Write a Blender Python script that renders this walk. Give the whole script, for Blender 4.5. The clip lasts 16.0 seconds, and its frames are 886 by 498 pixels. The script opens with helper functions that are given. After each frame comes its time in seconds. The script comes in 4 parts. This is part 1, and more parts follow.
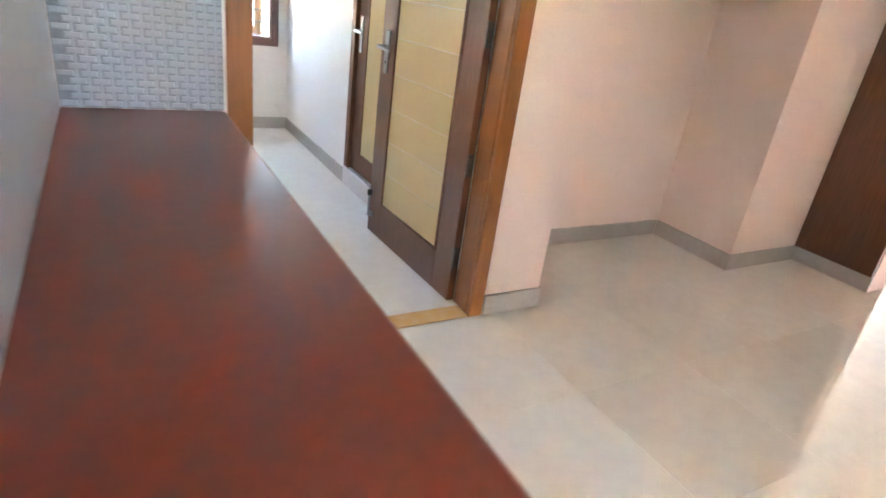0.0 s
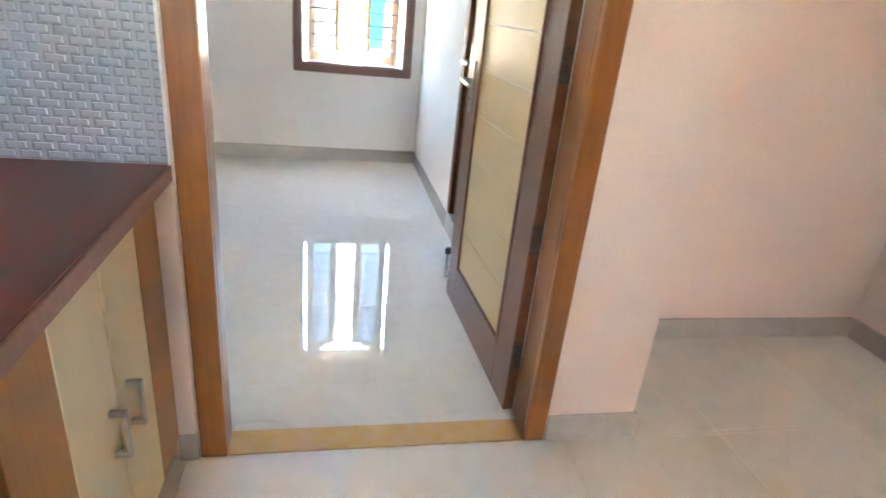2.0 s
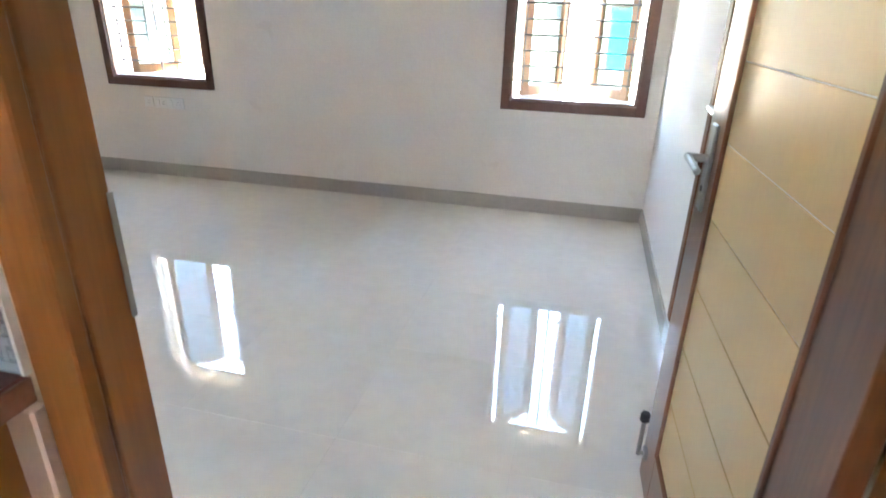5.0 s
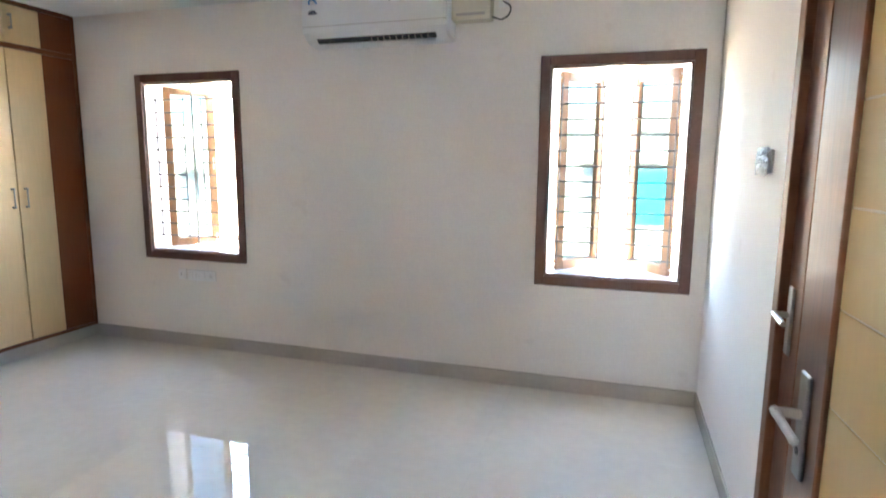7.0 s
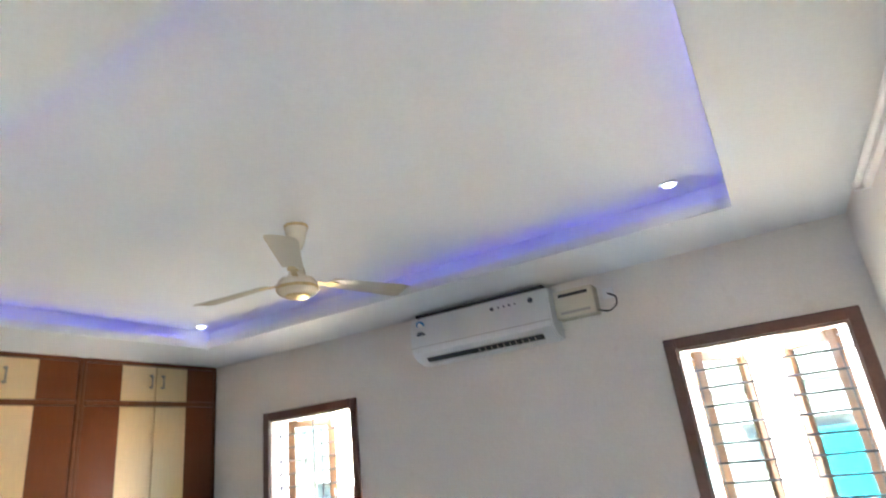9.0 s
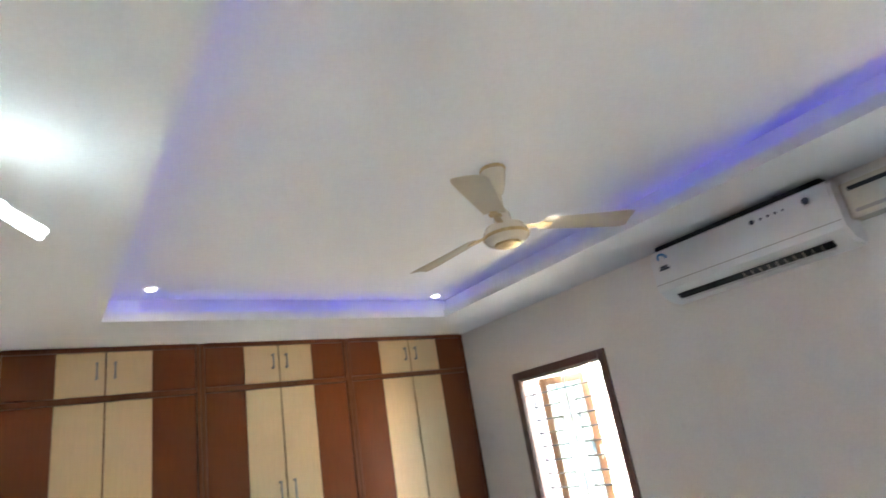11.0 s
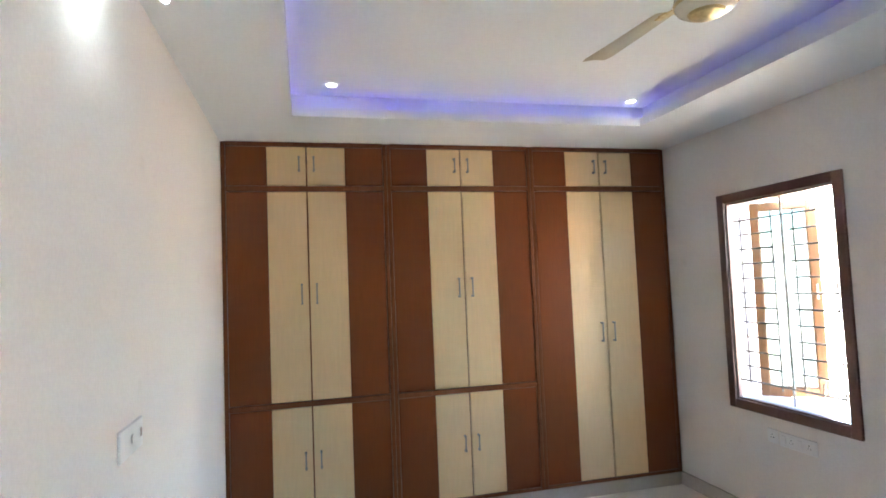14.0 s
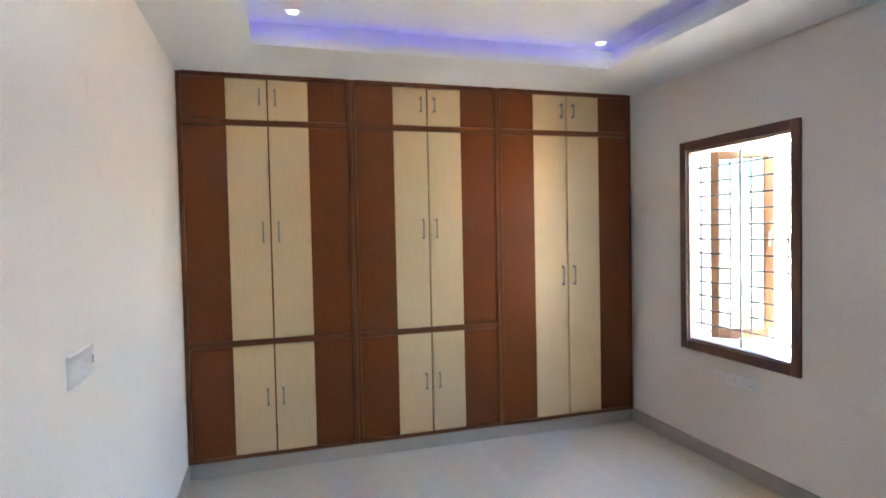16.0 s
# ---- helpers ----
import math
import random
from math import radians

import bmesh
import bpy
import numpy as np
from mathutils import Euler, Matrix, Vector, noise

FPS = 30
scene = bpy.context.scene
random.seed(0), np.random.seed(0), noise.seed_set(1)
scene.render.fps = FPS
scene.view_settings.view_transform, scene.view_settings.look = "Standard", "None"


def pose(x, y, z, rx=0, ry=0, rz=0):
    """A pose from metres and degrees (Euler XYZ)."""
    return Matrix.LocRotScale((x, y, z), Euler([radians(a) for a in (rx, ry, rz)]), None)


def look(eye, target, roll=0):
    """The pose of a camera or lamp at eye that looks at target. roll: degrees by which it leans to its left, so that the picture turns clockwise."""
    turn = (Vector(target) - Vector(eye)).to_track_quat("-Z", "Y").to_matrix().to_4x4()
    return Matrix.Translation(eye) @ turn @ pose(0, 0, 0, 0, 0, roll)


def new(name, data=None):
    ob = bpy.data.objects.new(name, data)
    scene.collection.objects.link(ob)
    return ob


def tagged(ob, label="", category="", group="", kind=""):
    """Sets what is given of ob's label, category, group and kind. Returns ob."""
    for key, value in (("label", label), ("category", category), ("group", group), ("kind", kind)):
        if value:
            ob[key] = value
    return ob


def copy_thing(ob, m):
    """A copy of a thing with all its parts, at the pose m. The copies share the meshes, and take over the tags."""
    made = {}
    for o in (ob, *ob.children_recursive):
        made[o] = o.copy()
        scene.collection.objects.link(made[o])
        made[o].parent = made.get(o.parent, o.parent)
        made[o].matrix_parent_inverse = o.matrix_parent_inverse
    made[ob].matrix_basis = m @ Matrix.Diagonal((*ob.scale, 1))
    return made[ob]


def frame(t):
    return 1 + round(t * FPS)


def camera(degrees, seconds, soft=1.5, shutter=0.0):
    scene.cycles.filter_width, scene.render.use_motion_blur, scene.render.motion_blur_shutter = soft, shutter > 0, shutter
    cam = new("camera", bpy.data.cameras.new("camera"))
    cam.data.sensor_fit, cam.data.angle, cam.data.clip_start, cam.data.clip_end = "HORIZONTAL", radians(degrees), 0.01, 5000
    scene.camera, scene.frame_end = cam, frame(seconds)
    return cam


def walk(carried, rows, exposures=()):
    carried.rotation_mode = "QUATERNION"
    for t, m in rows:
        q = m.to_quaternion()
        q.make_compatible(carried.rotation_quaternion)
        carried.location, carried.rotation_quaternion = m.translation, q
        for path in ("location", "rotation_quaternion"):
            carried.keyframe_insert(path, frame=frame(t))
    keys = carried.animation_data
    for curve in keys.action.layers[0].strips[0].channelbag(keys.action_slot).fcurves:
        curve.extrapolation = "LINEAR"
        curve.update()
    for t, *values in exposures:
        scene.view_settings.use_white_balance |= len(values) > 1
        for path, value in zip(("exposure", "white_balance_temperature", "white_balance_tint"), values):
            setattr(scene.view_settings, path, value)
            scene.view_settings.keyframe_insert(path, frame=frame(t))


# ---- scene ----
cam = camera(75.6, 16.0, soft=1.7, shutter=0.4)
PATH = [
    (0, (-1.418, -1.856, 1.309), (-0.453, -0.296, 0.511), 8.0),
    (0.5, (-1.199, -1.783, 1.309), (-0.262, -0.19, 0.546), 8.3),
    (1, (-1.031, -1.685, 1.323), (-0.209, -0.027, 0.566), 6.6),
    (1.5, (-0.889, -1.567, 1.308), (-0.248, 0.171, 0.552), 5.3),
    (2, (-0.746, -1.431, 1.32), (-0.35, 0.368, 0.54), 5.9),
    (2.5, (-0.657, -1.292, 1.312), (-0.478, 0.527, 0.499), 5.7),
    (3, (-0.584, -1.087, 1.296), (-0.503, 0.731, 0.467), 4.4),
    (3.5, (-0.543, -0.908, 1.302), (-0.507, 0.9, 0.45), 2.9),
    (4, (-0.488, -0.761, 1.295), (-0.629, 1.042, 0.442), 1.8),
    (4.2, (-0.457, -0.692, 1.303), (-0.689, 1.101, 0.448), 2.0),
    (6.3, (-0.483, -0.301, 1.453), (-1.032, 1.553, 0.943), 1.2),
    (6.5, (-0.496, -0.283, 1.464), (-1.051, 1.581, 0.998), 0.8),
    (7, (-0.516, -0.214, 1.517), (-1.103, 1.674, 1.221), 0.5),
    (7.5, (-0.532, -0.149, 1.586), (-1.145, 1.752, 1.49), 0.9),
    (8, (-0.528, -0.076, 1.644), (-1.215, 1.791, 1.847), 0.0),
    (8.5, (-0.523, 0.001, 1.686), (-1.323, 1.771, 2.163), -2.4),
    (9, (-0.514, 0.037, 1.721), (-1.409, 1.695, 2.391), -6.7),
    (9.2, (-0.518, 0.057, 1.719), (-1.458, 1.66, 2.456), -7.6),
    (11.3, (-0.719, 0.406, 1.737), (-2.333, 1.432, 2.323), -8.9),
    (11.5, (-0.74, 0.427, 1.73), (-2.416, 1.374, 2.273), -8.2),
    (12, (-0.774, 0.493, 1.722), (-2.575, 1.247, 2.154), -6.3),
    (12.5, (-0.801, 0.56, 1.708), (-2.668, 1.207, 2.021), -5.1),
    (13, (-0.816, 0.622, 1.696), (-2.722, 1.184, 1.917), -3.8),
    (13.5, (-0.814, 0.657, 1.681), (-2.746, 1.151, 1.832), -2.4),
    (14, (-0.817, 0.672, 1.655), (-2.756, 1.149, 1.774), -2.3),
    (14.5, (-0.81, 0.7, 1.653), (-2.737, 1.227, 1.746), -2.0),
    (15, (-0.812, 0.701, 1.64), (-2.735, 1.248, 1.716), -1.7),
    (15.5, (-0.819, 0.7, 1.624), (-2.737, 1.266, 1.648), -1.4),
    (16, (-0.825, 0.697, 1.598), (-2.738, 1.278, 1.536), -1.2),
]
walk(cam, [(t, look(eye, target, roll)) for t, eye, target, roll in PATH],
     exposures=[(0, 7.55, 6950, 8), (1, 7.5, 6950, 8), (2, 7.45, 6900, 7), (4, 7.4, 6800, 6), (7, 7.05, 6850, 7), (9, 6.9, 6600, 6), (11.5, 6.75, 6750, 8), (12.2, 6.85, 6700, 8), (16, 6.85, 6700, 10)])

# ---- light ----
world = bpy.data.worlds.new("sky")
scene.world = world
world.use_nodes = True
wn = world.node_tree
sky = wn.nodes.new("ShaderNodeTexSky")
sky.sky_type = "NISHITA"
sky.sun_disc = False
sky.sun_elevation = radians(51.6)
sky.sun_rotation = radians(209)
sky.air_density, sky.dust_density, sky.ozone_density = 1.0, 2.5, 1.0
wn.links.new(sky.outputs["Color"], wn.nodes["Background"].inputs["Color"])
wn.nodes["Background"].inputs["Strength"].default_value = 0.15

sun = new("sun", bpy.data.lights.new("sun", "SUN"))
sun.data.energy, sun.data.angle, sun.data.color = 4.0, radians(0.5), (1.0, 0.95, 0.87)
sun.matrix_world = look((-5, -9, 13), (0, 0, 0))


# ---- materials ----
def mat(name, colour, rough=0.5, metal=0.0, grain=0.0, scale=40.0, stretch=(1, 1, 1), bump=0.0, stain=0.0, stain_scale=1.5,
        coat=0.0, spec=0.5, vary=0.0, placed=False, second=None, rough_vary=0.0, marks=0.0):
    """Principled surface: base colour with fine grain and broad stains, a bump from the grain."""
    m = bpy.data.materials.new(name)
    m.use_nodes = True
    nt = m.node_tree
    b = nt.nodes["Principled BSDF"]
    b.inputs["Roughness"].default_value = rough
    b.inputs["Metallic"].default_value = metal
    b.inputs["Coat Weight"].default_value = coat
    b.inputs["Coat Roughness"].default_value = 0.06
    b.inputs["Specular IOR Level"].default_value = spec
    co = nt.nodes.new("ShaderNodeTexCoord")
    mp = nt.nodes.new("ShaderNodeMapping")
    mp.inputs["Scale"].default_value = stretch
    where = nt.nodes.new("ShaderNodeNewGeometry").outputs["Position"] if placed else co.outputs["Object"]
    nt.links.new(where, mp.inputs["Vector"])
    fine = nt.nodes.new("ShaderNodeTexNoise")
    fine.inputs["Scale"].default_value, fine.inputs["Detail"].default_value = scale, 6
    nt.links.new(mp.outputs["Vector"], fine.inputs["Vector"])
    broad = nt.nodes.new("ShaderNodeTexNoise")
    broad.inputs["Scale"].default_value, broad.inputs["Detail"].default_value = stain_scale, 4
    nt.links.new(where, broad.inputs["Vector"])

    def mixed(fac_node, amount, col_a, col_b):
        r = nt.nodes.new("ShaderNodeMapRange")
        r.inputs["From Min"].default_value, r.inputs["From Max"].default_value = 0.35, 0.65
        r.inputs["To Min"].default_value, r.inputs["To Max"].default_value = 0.0, amount
        nt.links.new(fac_node.outputs["Fac"], r.inputs["Value"])
        x = nt.nodes.new("ShaderNodeMix")
        x.data_type = "RGBA"
        nt.links.new(r.outputs["Result"], x.inputs["Factor"])
        for socket, c in ((x.inputs["A"], col_a), (x.inputs["B"], col_b)):
            if isinstance(c, tuple):
                socket.default_value = (*c, 1)
            else:
                nt.links.new(c, socket)
        return x.outputs["Result"]

    out = mixed(fine, grain, colour, second or tuple(c * 0.45 for c in colour))
    out = mixed(broad, stain, out, tuple(c * 0.62 for c in colour))
    if marks:
        spot_noise = nt.nodes.new("ShaderNodeTexNoise")
        spot_noise.inputs["Scale"].default_value, spot_noise.inputs["Detail"].default_value = 5.5, 2
        nt.links.new(co.outputs["Object"], spot_noise.inputs["Vector"])
        edge = nt.nodes.new("ShaderNodeMapRange")
        edge.inputs["From Min"].default_value, edge.inputs["From Max"].default_value = 0.70, 0.76
        edge.inputs["To Max"].default_value = marks
        nt.links.new(spot_noise.outputs["Fac"], edge.inputs["Value"])
        x = nt.nodes.new("ShaderNodeMix")
        x.data_type = "RGBA"
        nt.links.new(edge.outputs["Result"], x.inputs["Factor"])
        nt.links.new(out, x.inputs["A"])
        x.inputs["B"].default_value = (0.45, 0.36, 0.28, 1)
        out = x.outputs["Result"]
    if vary:
        info = nt.nodes.new("ShaderNodeObjectInfo")
        hsv = nt.nodes.new("ShaderNodeHueSaturation")
        r = nt.nodes.new("ShaderNodeMapRange")
        r.inputs["To Min"].default_value, r.inputs["To Max"].default_value = 1 - vary, 1 + vary
        nt.links.new(info.outputs["Random"], r.inputs["Value"])
        nt.links.new(r.outputs["Result"], hsv.inputs["Value"])
        nt.links.new(out, hsv.inputs["Color"])
        out = hsv.outputs["Color"]
    nt.links.new(out, b.inputs["Base Color"])
    if bump:
        bp = nt.nodes.new("ShaderNodeBump")
        bp.inputs["Strength"].default_value, bp.inputs["Distance"].default_value = bump, 0.004
        nt.links.new(fine.outputs["Fac"], bp.inputs["Height"])
        nt.links.new(bp.outputs["Normal"], b.inputs["Normal"])
    if rough_vary:
        r = nt.nodes.new("ShaderNodeMapRange")
        r.inputs["From Min"].default_value, r.inputs["From Max"].default_value = 0.3, 0.7
        r.inputs["To Min"].default_value, r.inputs["To Max"].default_value = rough, rough + rough_vary
        nt.links.new(broad.outputs["Fac"], r.inputs["Value"])
        nt.links.new(r.outputs["Result"], b.inputs["Roughness"])
    return m


def glow(name, colour, strength):
    m = bpy.data.materials.new(name)
    m.use_nodes = True
    b = m.node_tree.nodes["Principled BSDF"]
    b.inputs["Base Color"].default_value = (*[min(1, c) for c in colour], 1)
    b.inputs["Emission Color"].default_value = (*colour, 1)
    b.inputs["Emission Strength"].default_value = strength
    return m


def glass(name, tint=(0.93, 0.97, 0.98)):
    m = bpy.data.materials.new(name)
    m.use_nodes = True
    nt = m.node_tree
    nt.nodes.remove(nt.nodes["Principled BSDF"])
    clear, gloss = nt.nodes.new("ShaderNodeBsdfTransparent"), nt.nodes.new("ShaderNodeBsdfGlossy")
    mix = nt.nodes.new("ShaderNodeMixShader")
    clear.inputs["Color"].default_value = (*[c ** 0.5 for c in tint], 1)
    gloss.inputs["Roughness"].default_value = 0.02
    mix.inputs[0].default_value = 0.035
    nt.links.new(clear.outputs[0], mix.inputs[1])
    nt.links.new(gloss.outputs[0], mix.inputs[2])
    nt.links.new(mix.outputs[0], nt.nodes["Material Output"].inputs["Surface"])
    return m


PLASTER = mat("bedroom_plaster", (0.825, 0.782, 0.735), 0.8, grain=0.08, scale=90, bump=0.12, stain=0.07, stain_scale=1.1, marks=0.10, spec=0.2)
PINK = mat("pink_plaster", (0.775, 0.625, 0.55), 0.7, grain=0.08, scale=90, bump=0.12, stain=0.06, stain_scale=1.3)
BLUE_WALL = mat("pale_blue_paint", (0.62, 0.67, 0.74), 0.35, grain=0.06, scale=60, bump=0.08, stain=0.06)
CEILING = mat("ceiling_paint", (0.81, 0.835, 0.84), 0.8, grain=0.05, scale=60, bump=0.06, stain=0.05, stain_scale=0.9)
TILE = mat("vitrified_tile", (0.76, 0.712, 0.632), 0.008, grain=0.08, scale=14, stain=0.08, stain_scale=2.2, vary=0.003, placed=True, spec=0.6, rough_vary=0.014)
GROUT = mat("grout", (0.62, 0.575, 0.51), 0.8, grain=0.2, scale=120)
SKIRT = mat("skirting_tile", (0.50, 0.455, 0.405), 0.25, grain=0.10, scale=30, stain=0.12, stain_scale=3)
MARBLE = mat("yellow_marble", (0.66, 0.38, 0.13), 0.12, grain=0.35, scale=18, second=(0.62, 0.50, 0.38), stain=0.2, stain_scale=5)
WHITE_STONE = mat("white_stone", (0.72, 0.69, 0.66), 0.15, grain=0.1, scale=20, stain=0.1)
GRANITE = mat("red_granite", (0.23, 0.038, 0.018), 0.28, grain=0.3, scale=45, second=(0.13, 0.024, 0.014), stain=0.30, stain_scale=4.5, spec=0.6)
GRANITE_EDGE = mat("cut_granite_edge", (0.34, 0.16, 0.115), 0.4, grain=0.5, scale=60, second=(0.22, 0.09, 0.06), stain=0.2, stain_scale=6)
HONEY_TEAK = mat("honey_teak_veneer", (0.44, 0.175, 0.040), 0.32, grain=0.3, scale=9, stretch=(9, 9, 0.7), second=(0.30, 0.105, 0.026), bump=0.03, stain=0.25, stain_scale=3)
PALE_CREAM = mat("pale_cream_laminate", (0.78, 0.64, 0.40), 0.34, grain=0.15, scale=10, stretch=(10, 10, 0.6), second=(0.70, 0.54, 0.32), stain=0.08)
TEAK = mat("varnished_teak", (0.35, 0.122, 0.029), 0.28, grain=0.32, scale=9, stretch=(9, 9, 0.7), bump=0.06, stain=0.25, stain_scale=2.5, coat=0.3)
DARK_TEAK = mat("dark_teak", (0.195, 0.072, 0.031), 0.30, grain=0.45, scale=9, stretch=(9, 9, 0.7), bump=0.06, stain=0.25, stain_scale=2.5, coat=0.35)
LAMINATE = mat("brown_laminate", (0.185, 0.048, 0.0095), 0.34, spec=0.3, grain=0.22, scale=10, stretch=(12, 12, 0.6), bump=0.02, stain=0.15)
MAPLE = mat("cream_laminate", (0.73, 0.525, 0.295), 0.32, spec=0.35, grain=0.16, scale=12, stretch=(5, 5, 0.5), second=(0.52, 0.37, 0.20), bump=0.02, stain=0.06)
BATH_TEAK = mat("matt_dark_teak", (0.20, 0.074, 0.030), 0.6, grain=0.5, scale=9, stretch=(9, 9, 0.7), bump=0.06, stain=0.25, stain_scale=2.5, spec=0.3)
CREAM = mat("cream_panel", (0.70, 0.51, 0.25), 0.34, grain=0.15, scale=10, stretch=(10, 10, 0.6), second=(0.60, 0.42, 0.20), stain=0.08)
BATH_CREAM = mat("matt_cream_panel", (0.62, 0.45, 0.23), 0.75, grain=0.15, scale=10, stretch=(10, 10, 0.6), second=(0.55, 0.38, 0.18), stain=0.08, spec=0.15)
EDGE = mat("brown_edging", (0.18, 0.055, 0.0145), 0.4, spec=0.3, grain=0.4, scale=10, stretch=(9, 9, 0.7), bump=0.03)
STEEL = mat("brushed_steel", (0.52, 0.50, 0.47), 0.30, metal=1.0, grain=0.15, scale=60)
DARK_STEEL = mat("lock_steel", (0.30, 0.29, 0.28), 0.35, metal=1.0, grain=0.2, scale=60)
IRON = mat("grille_paint", (0.11, 0.09, 0.08), 0.45, grain=0.25, scale=50)
PALE_IRON = mat("pale_grille_paint", (0.55, 0.52, 0.49), 0.45, grain=0.25, scale=50)
RUSTED = mat("worn_hinge_steel", (0.085, 0.055, 0.042), 0.5, metal=0.4, grain=0.5, scale=70, second=(0.15, 0.12, 0.10))
BLACK = mat("black_rubber", (0.02, 0.02, 0.022), 0.55, grain=0.2, scale=50)
WHITE_PLASTIC = mat("white_plastic", (0.80, 0.80, 0.79), 0.28, grain=0.03, scale=60)
IVORY = mat("ivory_enamel", (0.74, 0.68, 0.54), 0.25, grain=0.04, scale=40, coat=0.4)
GOLD = mat("gold_trim", (0.62, 0.49, 0.26), 0.42, metal=1.0, grain=0.5, scale=45, second=(0.30, 0.20, 0.09))
DARK_SLOT = mat("dark_slot", (0.03, 0.03, 0.03), 0.6, grain=0.2, scale=50)
WEAVE = mat("woven_tile", (0.41, 0.455, 0.52), 0.5, grain=0.3, scale=45, second=(0.34, 0.38, 0.45), bump=0.1)
WEAVE_BACK = mat("woven_tile_ground", (0.28, 0.32, 0.38), 0.6, grain=0.3, scale=60)
CASEMENT = mat("casement_teak", (0.26, 0.125, 0.055), 0.4, grain=0.4, scale=9, stretch=(9, 9, 0.7), bump=0.05, stain=0.2)
TRIM_TEAK = mat("window_trim_teak", (0.165, 0.078, 0.060), 0.35, grain=0.4, scale=9, stretch=(6, 6, 6), bump=0.05, stain=0.2)
WHITE_PAINT = mat("white_paint", (0.80, 0.79, 0.77), 0.5, grain=0.05, scale=60)
LABEL_BLUE = mat("label_blue", (0.06, 0.28, 0.55), 0.4, grain=0.1)
LABEL_DARK = mat("label_dark", (0.04, 0.05, 0.08), 0.4, grain=0.1)
OUTER_WALL = mat("outer_render", (0.50, 0.48, 0.45), 0.85, grain=0.2, scale=8, bump=0.1, stain=0.25, stain_scale=0.6)
DUSK_GLASS = mat("far_window_glass", (0.16, 0.18, 0.20), 0.2, grain=0.2, scale=4)
CYAN = mat("cyan_sheet", (0.02, 0.42, 0.52), 0.5, grain=0.15, scale=6, stain=0.2)
EARTH = mat("dry_earth", (0.36, 0.30, 0.23), 0.95, grain=0.4, scale=3, stain=0.3, stain_scale=0.2)
PANE = glass("window_pane", (0.048, 0.064, 0.068))
BULB = glow("lit_tube", (0.78, 0.93, 1.0), 0.22)
SPOT = glow("lit_spot", (1.0, 0.97, 0.92), 0.2)
LED = glow("blue_led", (0.10, 0.085, 1.0), 0.075)
DIM_LED = glow("dim_blue_led", (0.10, 0.085, 1.0), 0.022)


# ---- mesh helpers ----
def boxes(*specs, bevel=0.0, segments=1):
    """A bmesh of boxes, each (x0, x1, y0, y1, z0, z1)."""
    bm = bmesh.new()
    for x0, x1, y0, y1, z0, z1 in specs:
        m = Matrix.Translation(((x0 + x1) / 2, (y0 + y1) / 2, (z0 + z1) / 2)) @ Matrix.Diagonal((abs(x1 - x0), abs(y1 - y0), abs(z1 - z0), 1))
        bmesh.ops.create_cube(bm, size=1, matrix=m)
    if bevel:
        bmesh.ops.bevel(bm, geom=list(bm.edges), offset=bevel, segments=segments, affect="EDGES", clamp_overlap=True)
    return bm


def tube(bm, a, b, r, r2=None, sides=12):
    """Adds a round bar from a to b."""
    a, b = Vector(a), Vector(b)
    d = b - a
    m = Matrix.Translation((a + b) / 2) @ d.to_track_quat("Z", "Y").to_matrix().to_4x4()
    bmesh.ops.create_cone(bm, cap_ends=True, segments=sides, radius1=r, radius2=r if r2 is None else r2, depth=d.length, matrix=m)
    return bm


def lathe(profile, sides=32, m=None):
    """A bmesh turned round z from (radius, height) pairs."""
    bm = bmesh.new()
    rings = []
    for r, z in profile:
        rings.append([bm.verts.new((r * math.cos(2 * math.pi * i / sides), r * math.sin(2 * math.pi * i / sides), z)) for i in range(sides)])
    for lo, hi in zip(rings, rings[1:]):
        for i in range(sides):
            j = (i + 1) % sides
            bm.faces.new((lo[i], lo[j], hi[j], hi[i]))
    bm.faces.new(rings[0][::-1])
    bm.faces.new(rings[-1])
    if m:
        bmesh.ops.transform(bm, matrix=m, verts=bm.verts)
    return bm


def part(name, bm, material, parent=None, label="", smooth=False, at=None):
    """Links a bmesh as one mesh object, under a parent if given."""
    bmesh.ops.recalc_face_normals(bm, faces=bm.faces)
    me = bpy.data.meshes.new(name)
    bm.to_mesh(me)
    bm.free()
    me.materials.append(material)
    if smooth:
        for p in me.polygons:
            p.use_smooth = True
        me.set_sharp_from_angle(angle=radians(35))
    ob = new(name, me)
    if parent:
        ob.parent = parent
    if at:
        ob.matrix_basis = at
    if label:
        ob["label"] = label
    return ob


def again(ob, parent, m):
    """One more object on ob's mesh."""
    o = new(ob.name.split(".")[0], ob.data)
    o.parent = parent
    o.matrix_basis = m
    return o


def thing(name, label, category, m=None, group="", kind=""):
    ob = new(name)
    ob.empty_display_size = 0.1
    if m:
        ob.matrix_basis = m
    return tagged(ob, label, category, group, kind)


def structure(name, bm, material, label, category):
    return tagged(part(name, bm, material), label, category, kind="structure")


# ---- plan ----
WEST, EAST = -4.845, 0.0            # wardrobe front, bath wall
SOUTH, NORTH = 0.147, 3.54         # door wall and window wall, bedroom side
CEIL, TOP = 2.667, 2.823             # false ceiling, recess
JL, JR, JLO, JRO = -1.035, -0.087, -1.11, -0.017   # door frame
HALL_W, HALL_E, HALL_S = -1.543, 2.52, -3.6
DOOR_TOP = 2.10
WALL_OUT = 3.77
W1 = (-0.981, -0.148)
W2 = (-4.198, -3.352)
WZ = (0.79, 2.127)

